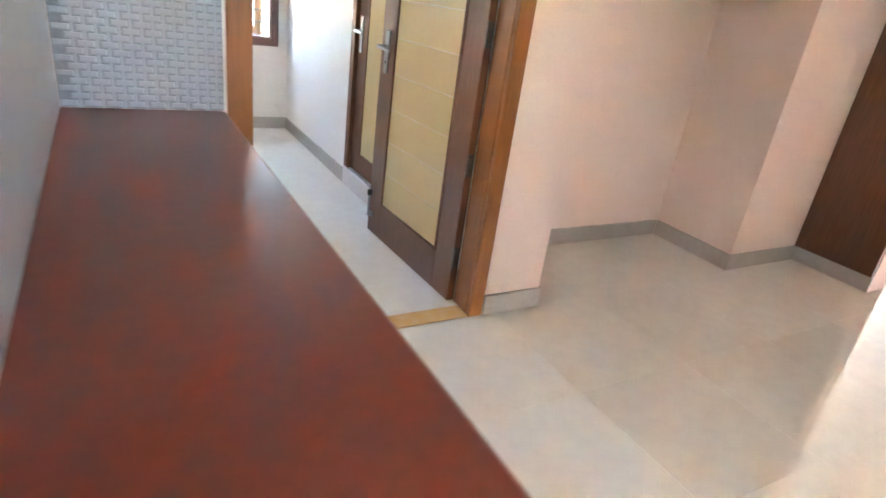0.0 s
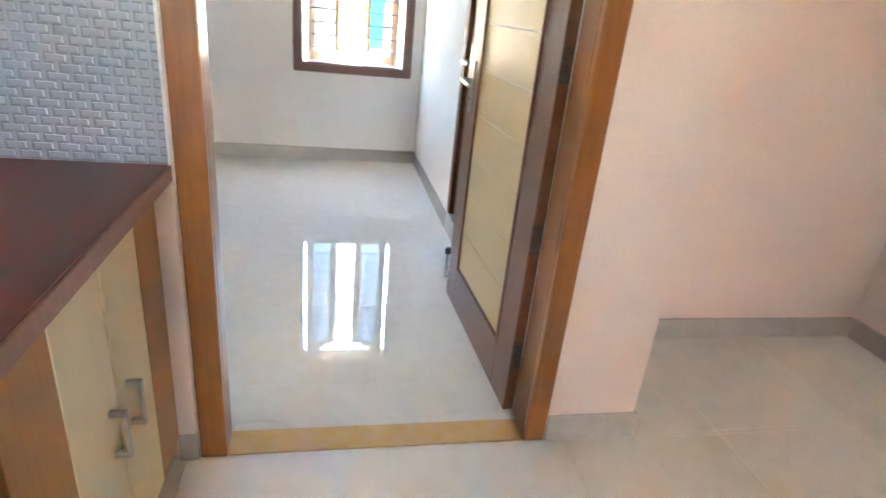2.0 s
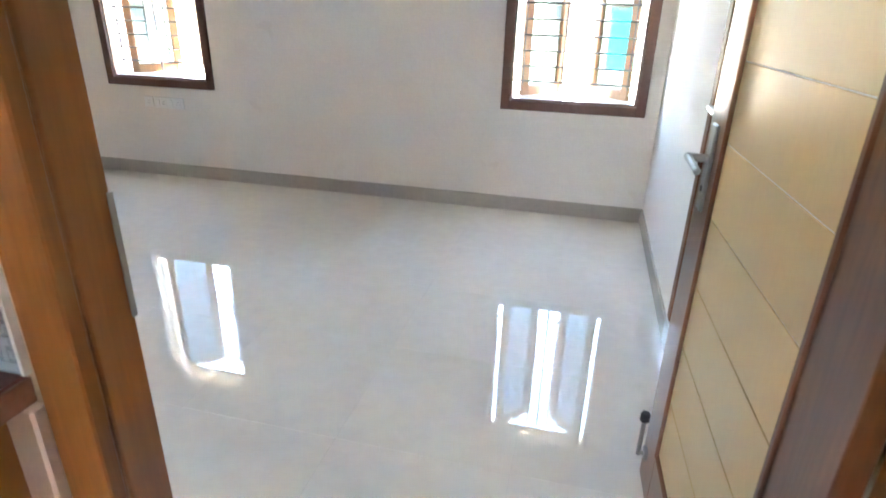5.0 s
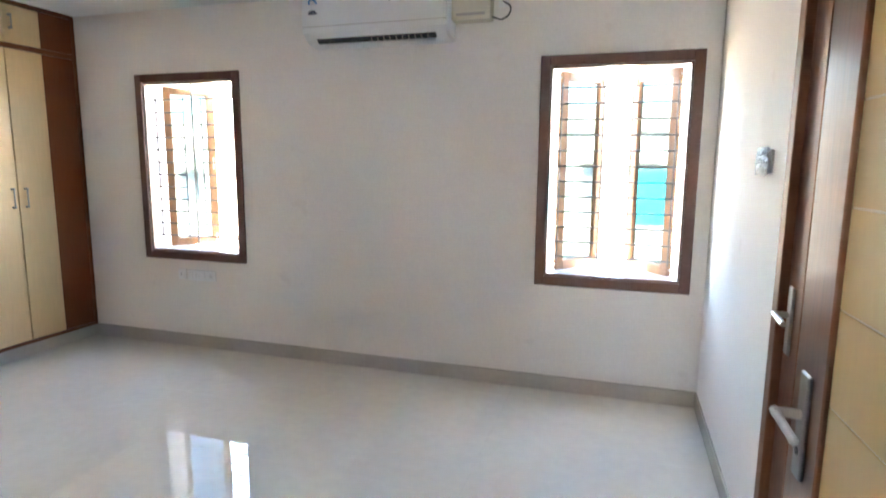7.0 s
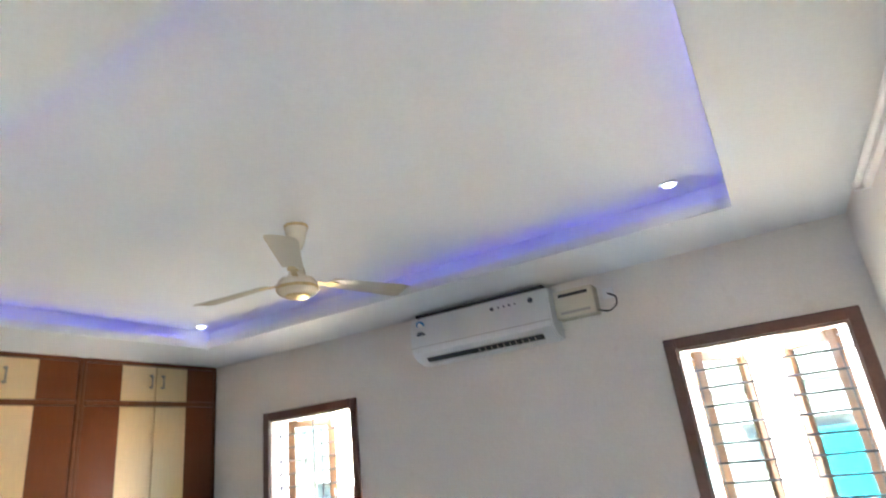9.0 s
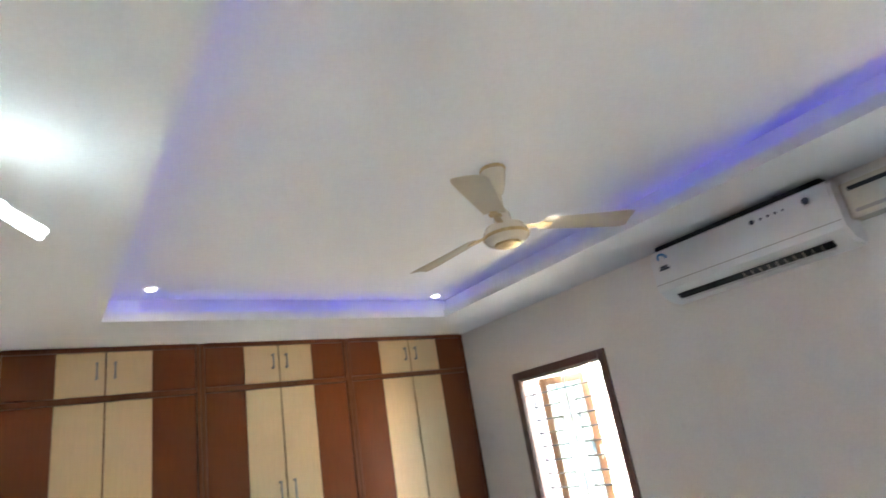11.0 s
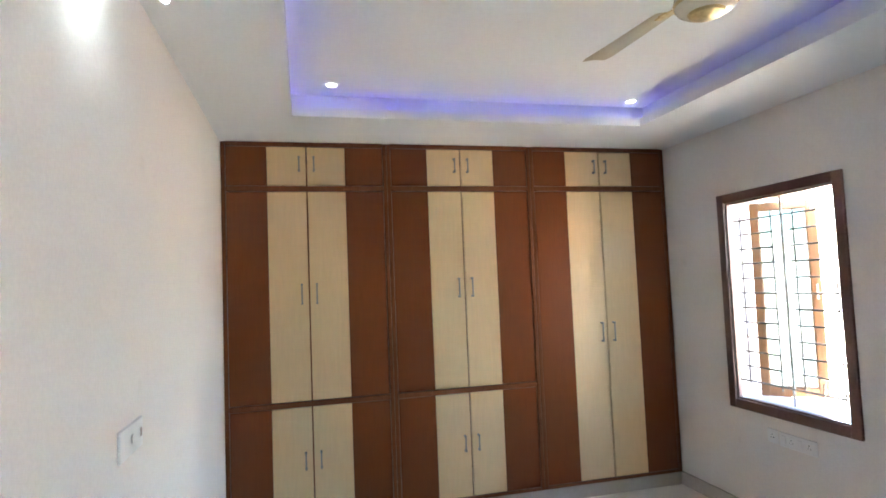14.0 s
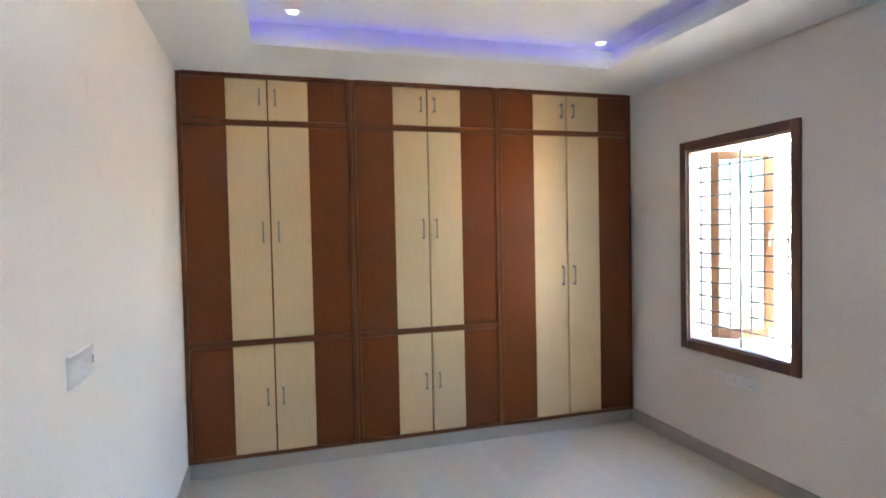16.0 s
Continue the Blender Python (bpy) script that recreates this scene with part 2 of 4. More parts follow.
# walls
structure("wall_north", boxes(
    (-5.68, W2[0], NORTH, WALL_OUT, 0, 3.1), (W2[1], W1[0], NORTH, WALL_OUT, 0, 3.1), (W1[1], 0.23, NORTH, WALL_OUT, 0, 3.1),
    *[(a, b, NORTH, WALL_OUT, z0, z1) for a, b in (W1, W2) for z0, z1 in ((0, WZ[0]), (WZ[1], 3.1))]),
    PLASTER, "off-white plastered wall with two windows and scuffs", "wall")
structure("wall_south", boxes(
    (-5.68, HALL_W - 0.15, 0.07, SOUTH, 0, 3.1), (HALL_W - 0.15, JLO, 0.07, SOUTH, 0, 3.1), (JRO, 0.297, 0.07, SOUTH, 0, 3.1), (JLO, JRO, 0.07, SOUTH, DOOR_TOP + 0.07, 3.1)),
    PLASTER, "off-white plastered wall beside the bedroom door", "wall")
BATH0, BATH1, BATHZ = 1.09, 1.93, 2.25
structure("wall_east", boxes(
    (EAST, 0.15, SOUTH, BATH0, 0, 3.1), (EAST, 0.15, BATH1, NORTH, 0, 3.1), (EAST, 0.15, BATH0, BATH1, BATHZ, 3.1), (EAST + 0.002, 0.15, BATH0, BATH1, 0, 0.13)),
    PLASTER, "off-white plastered wall with the bathroom door", "wall")
structure("wall_west", boxes((-5.68, -5.48, SOUTH, NORTH, 0, 3.1)), PLASTER, "plastered wall behind the wardrobe", "wall")
structure("hall_wall_north", boxes(
    (HALL_W - 0.15, JLO, 0.0, 0.07, 0, 3.0), (JRO, 0.297, 0.0, 0.07, 0, 3.0), (JLO, JRO, 0.0, 0.07, DOOR_TOP + 0.07, 3.0)),
    PINK, "pale pink plastered wall round the bedroom door", "wall")
for name, run in (("hall_pier", (0.15, 0.297, SOUTH, 0.62)), ("hall_niche_back", (0.15, 1.96, 0.62, 0.77)), ("hall_niche_side", (1.81, 1.96, 0.03, 0.62)), ("hall_corner_wall", (1.96, HALL_E, 0.03, 0.18))):
    structure(name, boxes((*run, 0, 3.0)), PINK, "pale pink plastered wall of the hall niche", "wall")
structure("hall_wall_west", boxes((HALL_W - 0.15, HALL_W, HALL_S, 0.0, 0, 3.0)), BLUE_WALL, "pale blue painted wall behind the counter", "wall")
OPEN_E = (-1.40, -0.463)
structure("hall_wall_east", boxes(
    (HALL_E, HALL_E + 0.2, OPEN_E[1], 0.18, 0, 3.0), (HALL_E, HALL_E + 0.2, HALL_S, OPEN_E[0], 0, 3.0), (HALL_E, HALL_E + 0.2, *OPEN_E, 2.1, 3.0)),
    PINK, "pale pink plastered wall with a wide open doorway", "wall")
# behind the camera; its small opening is added to fill the hall with daylight
structure("hall_wall_south", boxes(
    (HALL_W - 0.15, -1.26, HALL_S - 0.2, HALL_S, 0, 3.0), (-0.96, HALL_E + 0.2, HALL_S - 0.2, HALL_S, 0, 3.0),
    (-1.26, -0.96, HALL_S - 0.2, HALL_S, 0, 1.48), (-1.26, -0.96, HALL_S - 0.2, HALL_S, 1.91, 3.0)), PINK, "pale pink plastered wall with an added opening for fill light", "wall")
# added out of view: roof and walls that cut daylight through the hall doorway
structure("porch", boxes((HALL_E + 0.2, 5.2, -3.0, 1.6, 2.3, 2.42), (5.0, 5.2, -3.0, 1.6, 0, 2.3), (HALL_E + 0.2, 5.0, -3.0, -2.85, 0, 2.3), (HALL_E + 0.2, 4.0, 1.45, 1.6, 0, 2.3), (HALL_E + 0.2, 5.2, -3.0, 1.6, -0.15, -0.01)), OUTER_WALL, "unseen porch added to dim light through the hall doorway", "porch")
structure("bathroom_wall", boxes((0.15, 1.9, 2.6, 2.75, 0, 3.0), (1.9, 2.05, 0.77, 2.75, 0, 3.0)), PLASTER, "plain wall closing the bathroom", "wall")

# ceilings
RX0, RX1, RY0, RY1, SET = -4.216, -0.50, 0.629, 2.925, 0.085
structure("ceiling", boxes(
    (-5.68, 0.2, SOUTH - 0.1, WALL_OUT, TOP, TOP + 0.12)), CEILING, "white painted ceiling inside the recess", "ceiling")
structure("false_ceiling", boxes(
    (-5.48, EAST, SOUTH, RY0, CEIL, CEIL + 0.025), (-5.48, EAST, RY1, NORTH, CEIL, CEIL + 0.025),
    (-5.48, RX0, RY0, RY1, CEIL, CEIL + 0.025), (RX1, EAST, RY0, RY1, CEIL, CEIL + 0.025),
    (RX0 - 0.02, RX0, RY0 - 0.02, RY1 + 0.02, CEIL + 0.004, CEIL + 0.055), (RX1, RX1 + 0.02, RY0 - 0.02, RY1 + 0.02, CEIL + 0.004, CEIL + 0.055),
    (RX0, RX1, RY0 - 0.02, RY0, CEIL + 0.004, CEIL + 0.055), (RX0, RX1, RY1, RY1 + 0.02, CEIL + 0.004, CEIL + 0.055),
    # hidden cap behind the lip, added to keep the LED light off the ceiling
    (RX0 - 0.042, RX0 - 0.02, RY0 - 0.042, RY1 + 0.042, CEIL + 0.050, CEIL + 0.055), (RX1 + 0.02, RX1 + 0.042, RY0 - 0.042, RY1 + 0.042, CEIL + 0.050, CEIL + 0.055),
    (RX0 - 0.02, RX1 + 0.02, RY0 - 0.042, RY0 - 0.02, CEIL + 0.050, CEIL + 0.055), (RX0 - 0.02, RX1 + 0.02, RY1 + 0.02, RY1 + 0.042, CEIL + 0.050, CEIL + 0.055),
    (RX0 - SET - 0.02, RX0 - SET, RY0 - SET, RY1 + SET, CEIL + 0.025, TOP), (RX1 + SET, RX1 + SET + 0.02, RY0 - SET, RY1 + SET, CEIL + 0.025, TOP),
    (RX0 - SET, RX1 + SET, RY0 - SET - 0.02, RY0 - SET, CEIL + 0.025, TOP), (RX0 - SET, RX1 + SET, RY1 + SET, RY1 + SET + 0.02, CEIL + 0.025, TOP)),
    CEILING, "white false ceiling border with a lit cove", "ceiling")
structure("hall_ceiling", boxes((HALL_W - 0.15, HALL_E + 0.2, HALL_S - 0.2, 0.0, 3.0, 3.12), (0.15, HALL_E + 0.2, 0.0, 2.75, 3.0, 3.12)),
    CEILING, "white painted hall ceiling", "ceiling")
cove = thing("cove_light", "blue LED strip hidden in the ceiling cove", "strip light", Matrix.Translation((0, 0, CEIL + 0.026)))
for n, (a, b, c, d) in enumerate(((RX0 - 0.025, RX0 - 0.021, RY0, RY1), (RX1 + 0.021, RX1 + 0.025, RY0, RY1), (RX0, RX1, RY0 - 0.025, RY0 - 0.021), (-2.48, RX1, RY1 + 0.021, RY1 + 0.025))):
    part("led_strip", boxes((a, b, c, d, 0.004, 0.027)), LED, cove)
part("led_strip", boxes((RX0, -4.0, RY1 + 0.021, RY1 + 0.025, 0.004, 0.027)), LED, cove)
part("led_strip", boxes((-3.995, -2.485, RY1 + 0.021, RY1 + 0.025, 0.004, 0.027)), DIM_LED, cove, "failing dim blue strip")

# ---- door to the bedroom ----
frame_ob = thing("door_1", "varnished teak frame of the bedroom doorway", "door frame", Matrix.Translation(((JL + JR) / 2, 0, 0)), kind="structure")
cx = (JL + JR) / 2
DEPTH = 0.148


def jamb(side):
    """One upright of the frame; side -1 left, 1 right. Front part with the stop, then the rebate."""
    inner, outer = (JL - cx, JLO - cx) if side < 0 else (JR - cx, JRO - cx)
    s = -side
    return boxes((outer, inner, -0.006, 0.020, 0, DOOR_TOP + 0.07), (outer, inner - s * 0.006, 0.018, 0.028, 0, DOOR_TOP + 0.07),
                 (outer, inner - s * 0.001, 0.026, 0.100, 0, DOOR_TOP + 0.07), (outer, inner - s * (0.060 if side < 0 else 0.006), 0.100, DEPTH, 0, DOOR_TOP + 0.07), bevel=0.003)


part("left_jamb", jamb(-1), TEAK, frame_ob)
part("right_jamb", jamb(1), TEAK, frame_ob)
part("head", boxes((JL - cx, JR - cx, -0.006, DEPTH, DOOR_TOP, DOOR_TOP + 0.07), bevel=0.003), TEAK, frame_ob)
strike = part("strike_plate", boxes((JL - cx - 0.006, JL - cx + 0.0012, 0.093, 0.1015, 0.955, 1.135), (JL - cx - 0.020, JL - cx + 0.001, 0.100, 0.1025, 0.955, 1.135), bevel=0.0008), STEEL, frame_ob, "steel strike plate")

LEAF_W, LEAF_T, LEAF_H = 0.912, 0.038, 2.08


def door_leaf(name, label, m, width=LEAF_W, lock=True, stopper=True, hinge_side=True):
    """A leaf from its hinge edge at x=0 to its free edge at x=width, its back at y=0, its face at y=LEAF_T."""
    leaf = thing(name, label, "door", m, kind="structure")
    st, pw = 0.15, width - 0.30
    x0, x1 = st, st + pw
    body = boxes((0, x0, 0, LEAF_T, 0.006, LEAF_H), (x1, width, 0, LEAF_T, 0.006, LEAF_H), (x0, x1, 0, LEAF_T, 0.006, 0.20), (x0, x1, 0, LEAF_T, LEAF_H - 0.14, LEAF_H), bevel=0.002)
    part("leaf_frame", body, DARK_TEAK, leaf)
    mould = boxes((x0 - 0.004, x0 + 0.012, -0.007, LEAF_T + 0.006, 0.196, LEAF_H - 0.136), (x1 - 0.012, x1 + 0.004, -0.007, LEAF_T + 0.006, 0.196, LEAF_H - 0.136),
                  (x0 + 0.012, x1 - 0.012, -0.007, LEAF_T + 0.006, 0.196, 0.212), (x0 + 0.012, x1 - 0.012, -0.007, LEAF_T + 0.006, LEAF_H - 0.152, LEAF_H - 0.136), bevel=0.003)
    part("beading", mould, DARK_TEAK, leaf)
    zs = [0.212, 0.395, 0.57, 0.745, 0.922, 1.098, 1.274, 1.45, 1.626, 1.80, LEAF_H - 0.152]
    for a, b in zip(zs, zs[1:]):
        part("panel", boxes((x0 + 0.012, x1 - 0.012, 0.004, LEAF_T - 0.004, a + 0.001, b - 0.001), bevel=0.0015), CREAM, leaf)
        part("groove", boxes((x0 + 0.012, x1 - 0.012, 0.0065, LEAF_T - 0.0065, b - 0.004, b + 0.004)), WHITE_PAINT, leaf) if b < zs[-1] else None
    if lock:
        lx = width - 0.075
        for s, y0 in ((-1, 0.0), (1, LEAF_T)):
            plate = part("lock_plate", boxes((lx - 0.022, lx + 0.022, y0 + min(s * 0.009, 0), y0 + max(s * 0.009, 0), 0.915, 1.127), bevel=0.003), DARK_STEEL, leaf, "dark steel lock plate")
            bm = bmesh.new()
            tube(bm, (lx, y0, 1.045), (lx, y0 + s * 0.058, 1.045), 0.010)
            tube(bm, (lx + 0.010, y0 + s * 0.052, 1.045), (lx - 0.105, y0 + s * 0.052, 1.037), 0.009, 0.008)
            bmesh.ops.create_uvsphere(bm, u_segments=10, v_segments=6, radius=0.009, matrix=Matrix.Translation((lx - 0.105, y0 + s * 0.052, 1.037)))
            part("lever", bm, STEEL, plate, "satin steel lever", smooth=True)
            part("keyhole", tube(bmesh.new(), (lx, y0 + s * 0.005, 0.97), (lx, y0 + s * 0.0105, 0.97), 0.008), DARK_SLOT, plate)
    if hinge_side:
        for hz in (0.18, 0.62, 1.15, 1.86):
            h = part("hinge", boxes((-0.003, 0.001, 0.004, 0.034, hz, hz + 0.10), bevel=0.0008), RUSTED, leaf, "worn steel butt hinge")
            bm = bmesh.new()
            for k in range(5):
                tube(bm, (-0.006, LEAF_T - 0.002, hz + 0.0205 * k), (-0.006, LEAF_T - 0.002, hz + 0.0205 * k + 0.0185), 0.0065)
            part("hinge_pin", bm, RUSTED, h, smooth=True)
    if stopper:
        sx = width - 0.05
        base = part("door_stopper", boxes((sx - 0.018, sx + 0.018, LEAF_T, LEAF_T + 0.012, 0.105, 0.135), bevel=0.002), DARK_STEEL, leaf, "fold-up steel door stopper with black rubber foot")
        bm = tube(bmesh.new(), (sx, LEAF_T + 0.026, 0.112), (sx, LEAF_T + 0.026, 0.245), 0.007)
        tube(bm, (sx, LEAF_T, 0.118), (sx, LEAF_T + 0.028, 0.118), 0.007)
        part("arm", bm, DARK_STEEL, base, smooth=True)
        part("rubber_foot", lathe([(0.010, 0), (0.014, 0.004), (0.014, 0.026), (0.011, 0.032)], 14, Matrix.Translation((sx, LEAF_T + 0.026, 0.236))), BLACK, base, smooth=True)
    return leaf



# the leaf stands open along the bath wall
door_leaf("door_2", "dark teak door with cream grooved panel, standing open",
          Matrix.Translation((-0.080, 0.153, 0)) @ Matrix.Rotation(radians(92.6), 4, "Z"))

# bathroom door, shut, set back in its frame above a stone step
bath = thing("door_3", "teak bathroom door with cream panel, shut in its frame", "door", Matrix.Translation((0, BATH0, 0.13)), kind="structure")
bw, bh = BATH1 - BATH0, BATHZ - 0.13
part("jamb", boxes((-0.008, 0.10, 0.0, 0.065, 0, bh), bevel=0.003), BATH_TEAK, bath)
part("jamb", boxes((-0.008, 0.10, bw - 0.065, bw, 0, bh), bevel=0.003), BATH_TEAK, bath)
part("head", boxes((-0.008, 0.10, 0.065, bw - 0.065, bh - 0.065, bh), bevel=0.003), BATH_TEAK, bath)
part("leaf", boxes((0.02, 0.055, 0.067, 0.18, 0.004, bh - 0.067), (0.02, 0.055, bw - 0.22, bw - 0.067, 0.004, bh - 0.067), (0.02, 0.055, 0.18, bw - 0.22, 0.004, 0.14), (0.02, 0.055, 0.18, bw - 0.22, bh - 0.2, bh - 0.067), bevel=0.002), BATH_TEAK, bath)
part("panel", boxes((0.026, 0.05, 0.18, bw - 0.22, 0.14, bh - 0.2)), BATH_CREAM, bath)
plate = part("lock_plate", boxes((0.010, 0.02, bw - 0.15, bw - 0.108, 0.79, 1.01), bevel=0.003), DARK_STEEL, bath, "dark steel lock plate")
bm = tube(bmesh.new(), (0.02, bw - 0.13, 0.92), (-0.035, bw - 0.13, 0.92), 0.010)
tube(bm, (-0.03, bw - 0.12, 0.92), (-0.03, bw - 0.24, 0.915), 0.009)
part("lever", bm, STEEL, plate, "satin steel lever", smooth=True)
structure("bathroom_step", boxes((-0.012, 0.15, BATH0, BATH1, 0.0, 0.13), bevel=0.004), WHITE_STONE, "white stone step under the bathroom door", "step")
structure("threshold", boxes((JL, JR, 0.0, 0.105, -0.02, 0.003)), MARBLE, "yellow marble strip across the doorway", "threshold")


# ---- windows ----
def window(name, x0, x1, label):
    """Trim, reveal frame, grille and two casements pushed outwards."""
    z0, z1 = WZ
    w, h = x1 - x0, z1 - z0
    ob = thing(name, label, "window", Matrix.Translation((x0, NORTH, z0)), kind="structure")
    t = 0.062
    part("window_frame", boxes((-t, 0, -0.018, 0.03, -t, h + t), (w, w + t, -0.018, 0.03, -t, h + t), (0, w, -0.018, 0.03, h, h + t), (0, w, -0.018, 0.03, -t, 0), bevel=0.004), TRIM_TEAK, ob, "dark teak trim")
    part("inner_bead", boxes((0, 0.012, 0.0, 0.03, 0, h), (w - 0.012, w, 0.0, 0.03, 0, h), (0.012, w - 0.012, 0.0, 0.03, h - 0.012, h), (0.012, w - 0.012, 0.0, 0.03, 0, 0.012), bevel=0.002), TRIM_TEAK, ob)
    part("reveal_frame", boxes((0, 0.012, 0.03, 0.16, 0, h), (w - 0.012, w, 0.03, 0.16, 0, h), (0.012, w - 0.012, 0.03, 0.16, h - 0.012, h), bevel=0.003), WHITE_PAINT, ob, "white painted frame")
    part("window_sill", boxes((0.012, w - 0.012, 0.03, 0.27, -0.01, 0.016), bevel=0.004), WHITE_STONE, ob, "white stone sill")
    # grille: two ladders of bars with a full-height upright between them
    grille = part("grille", boxes((w * 0.5 - 0.007, w * 0.5 + 0.007, 0.044, 0.056, 0.017, h - 0.013), bevel=0.002), PALE_IRON, ob, "painted steel grille")
    z_first, z_step = h * 0.095, h * 0.0735
    up = part("bar", tube(bmesh.new(), (0, 0, z_first - 0.03), (0, 0, z_first + 11 * z_step + 0.03), 0.005, sides=8), IRON, grille, at=Matrix.Translation((w * 0.085, 0.05, 0)))
    for fx in (0.40, 0.60, 0.915):
        again(up, grille, Matrix.Translation((w * fx, 0.05, 0)))
    rung = None
    for fx in (0.085, 0.60):
        for k in range(12):
            m = Matrix.Translation((w * fx, 0.042, z_first + k * z_step))
            if rung is None:
                rung = part("rung", tube(bmesh.new(), (-0.02, 0, 0), (w * 0.315 + 0.02, 0, 0), 0.006, sides=8), IRON, grille, at=m)
            else:
                again(rung, grille, m)
    for k in (0, 11):
        part("tie_bar", tube(bmesh.new(), (0.012, 0.034, z_first + k * z_step), (w - 0.012, 0.034, z_first + k * z_step), 0.005, sides=8), IRON, grille)
    # casements, hung clear of the frame on friction stays
    lw, lh = (w - 0.06) / 2 - 0.002, h - 0.026
    for side in (0, 1):
        hx = 0.052 if side == 0 else w - 0.052
        ang = 47 if side == 0 else 133
        leaf = part("casement", boxes((0, 0.052, -0.021, 0.021, 0, lh), (lw - 0.058, lw, -0.021, 0.021, 0, lh), (0.052, lw - 0.058, -0.021, 0.021, 0, 0.062), (0.052, lw - 0.058, -0.021, 0.021, lh - 0.055, lh), bevel=0.003),
                    CASEMENT, ob, "teak casement pushed open", at=Matrix.Translation((hx, 0.150, 0.017)) @ Matrix.Rotation(radians(ang), 4, "Z"))
        glazing = boxes((0.046, 0.058, -0.012, 0.012, 0.056, lh - 0.049), (lw - 0.064, lw - 0.052, -0.012, 0.012, 0.056, lh - 0.049), (0.058, lw - 0.064, -0.012, 0.012, 0.056, 0.068), (0.058, lw - 0.064, -0.012, 0.012, lh - 0.061, lh - 0.049), bevel=0.003)
        part("glazing_bead", glazing, CASEMENT, leaf)
        pane = part("pane", boxes((0.05, lw - 0.056, -0.003, 0.003, 0.06, lh - 0.053)), PANE, leaf)
        s = -1 if side == 0 else 1
        bm = tube(bmesh.new(), (lw - 0.03, s * 0.021, lh * 0.5), (lw - 0.03, s * 0.045, lh * 0.5), 0.006, sides=8)
        tube(bm, (lw - 0.03, s * 0.042, lh * 0.5 - 0.01), (lw - 0.03, s * 0.042, lh * 0.5 + 0.09), 0.006, sides=8)
        part("latch", bm, STEEL, leaf)
        for bz in (0.05, lh - 0.03):
            arm = boxes((0.012, 0.066, 0.146, 0.160, bz, bz + 0.012)) if side == 0 else boxes((w - 0.066, w - 0.012, 0.146, 0.160, bz, bz + 0.012))
            part("hinge_arm", arm, STEEL, ob)
        for bz in (0.03, lh - 0.05):
            part("stay_bolt", tube(bmesh.new(), (lw - 0.03, s * 0.027, bz - 0.03), (lw - 0.03, s * 0.027, bz + 0.06), 0.007, sides=8), STEEL, leaf)
    return ob


window("window_1", *W1, "teak framed window with barred grille, both casements open")
window("window_2", *W2, "teak framed window with barred grille beside the wardrobe")


# ---- skirting ----
def skirting(name, *runs):
    structure(name, boxes(*[(*r, 0, 0.103) for r in runs], bevel=0.002), SKIRT, "grey-beige tile skirting along the wall", "skirting")


skirting("baseboard", (WEST - 0.02, EAST, NORTH - 0.012, NORTH))
skirting("baseboard", (EAST - 0.012, EAST, BATH1 + 0.002, NORTH - 0.012), (EAST - 0.012, EAST, SOUTH, BATH0 - 0.002))
skirting("baseboard", (WEST, JLO - 0.02, SOUTH, SOUTH + 0.012))
skirting("baseboard", (JRO + 0.002, 0.309, -0.012, 0.0), (0.297, 0.309, 0.0, 0.608), (0.297, 1.798, 0.608, 0.62), (1.798, 1.81, 0.018, 0.608), (1.81, HALL_E - 0.012, 0.018, 0.03))
skirting("baseboard", (HALL_E - 0.012, HALL_E, OPEN_E[1], 0.03))
skirting("baseboard", (-1.165, JLO - 0.002, -0.012, 0.0))
skirting("baseboard", (HALL_W, HALL_E, HALL_S, HALL_S + 0.012), (HALL_E - 0.012, HALL_E, HALL_S + 0.012, OPEN_E[0]))

# hall entrance: a leaf out of view, added to shape the doorway's light, open outwards
entry = thing("door_4", "unseen dark teak door leaf added outside the hall opening", "door", Matrix.Translation((HALL_E + 0.20, -1.405, 0)) @ Matrix.Rotation(radians(-84), 4, "Z"), kind="structure")
part("leaf", boxes((0, 0.045, 0.0, 0.87, 0.01, 2.09), bevel=0.003), DARK_TEAK, entry)
part("panel", boxes((-0.008, 0.0, 0.13, 0.74, 0.25, 0.95), (-0.008, 0.0, 0.13, 0.74, 1.1, 1.95), bevel=0.003), DARK_TEAK, entry)

# brown boarding on the hall's east wall, with a white framed light
board = thing("wall_panel", "dark brown boarded wall panel with white framed pane", "wall panel", Matrix.Translation((HALL_E, -0.2, 0.103)))
part("board", boxes((-0.035, 0, -0.26, 0.225, 0.0, 0.98), (-0.035, 0, 0.0, 0.225, 0.98, 2.0), (-0.035, 0, -0.26, -0.20, 0.98, 2.0), (-0.035, 0, -0.20, 0.0, 1.75, 2.0), bevel=0.003), DARK_TEAK, board)
part("pane_frame", boxes((-0.042, -0.006, -0.20, -0.18, 0.98, 1.75), (-0.042, -0.006, -0.02, 0.0, 0.98, 1.75), (-0.042, -0.006, -0.18, -0.02, 0.98, 1.0), (-0.042, -0.006, -0.18, -0.02, 1.73, 1.75), bevel=0.002), WHITE_PAINT, board, "white painted pane frame")
part("pane", boxes((-0.022, -0.014, -0.18, -0.02, 1.0, 1.73)), PANE, board)


# ---- cupboards with striped doors ----
def pull(length):
    """A square bar handle on two block feet, standing out to +x from the door."""
    bm = boxes((0, 0.033, -0.007, 0.007, 0, 0.014), (0, 0.033, -0.007, 0.007, length - 0.014, length), (0.024, 0.033, -0.005, 0.005, 0.014, length - 0.014), bevel=0.002)
    return bm


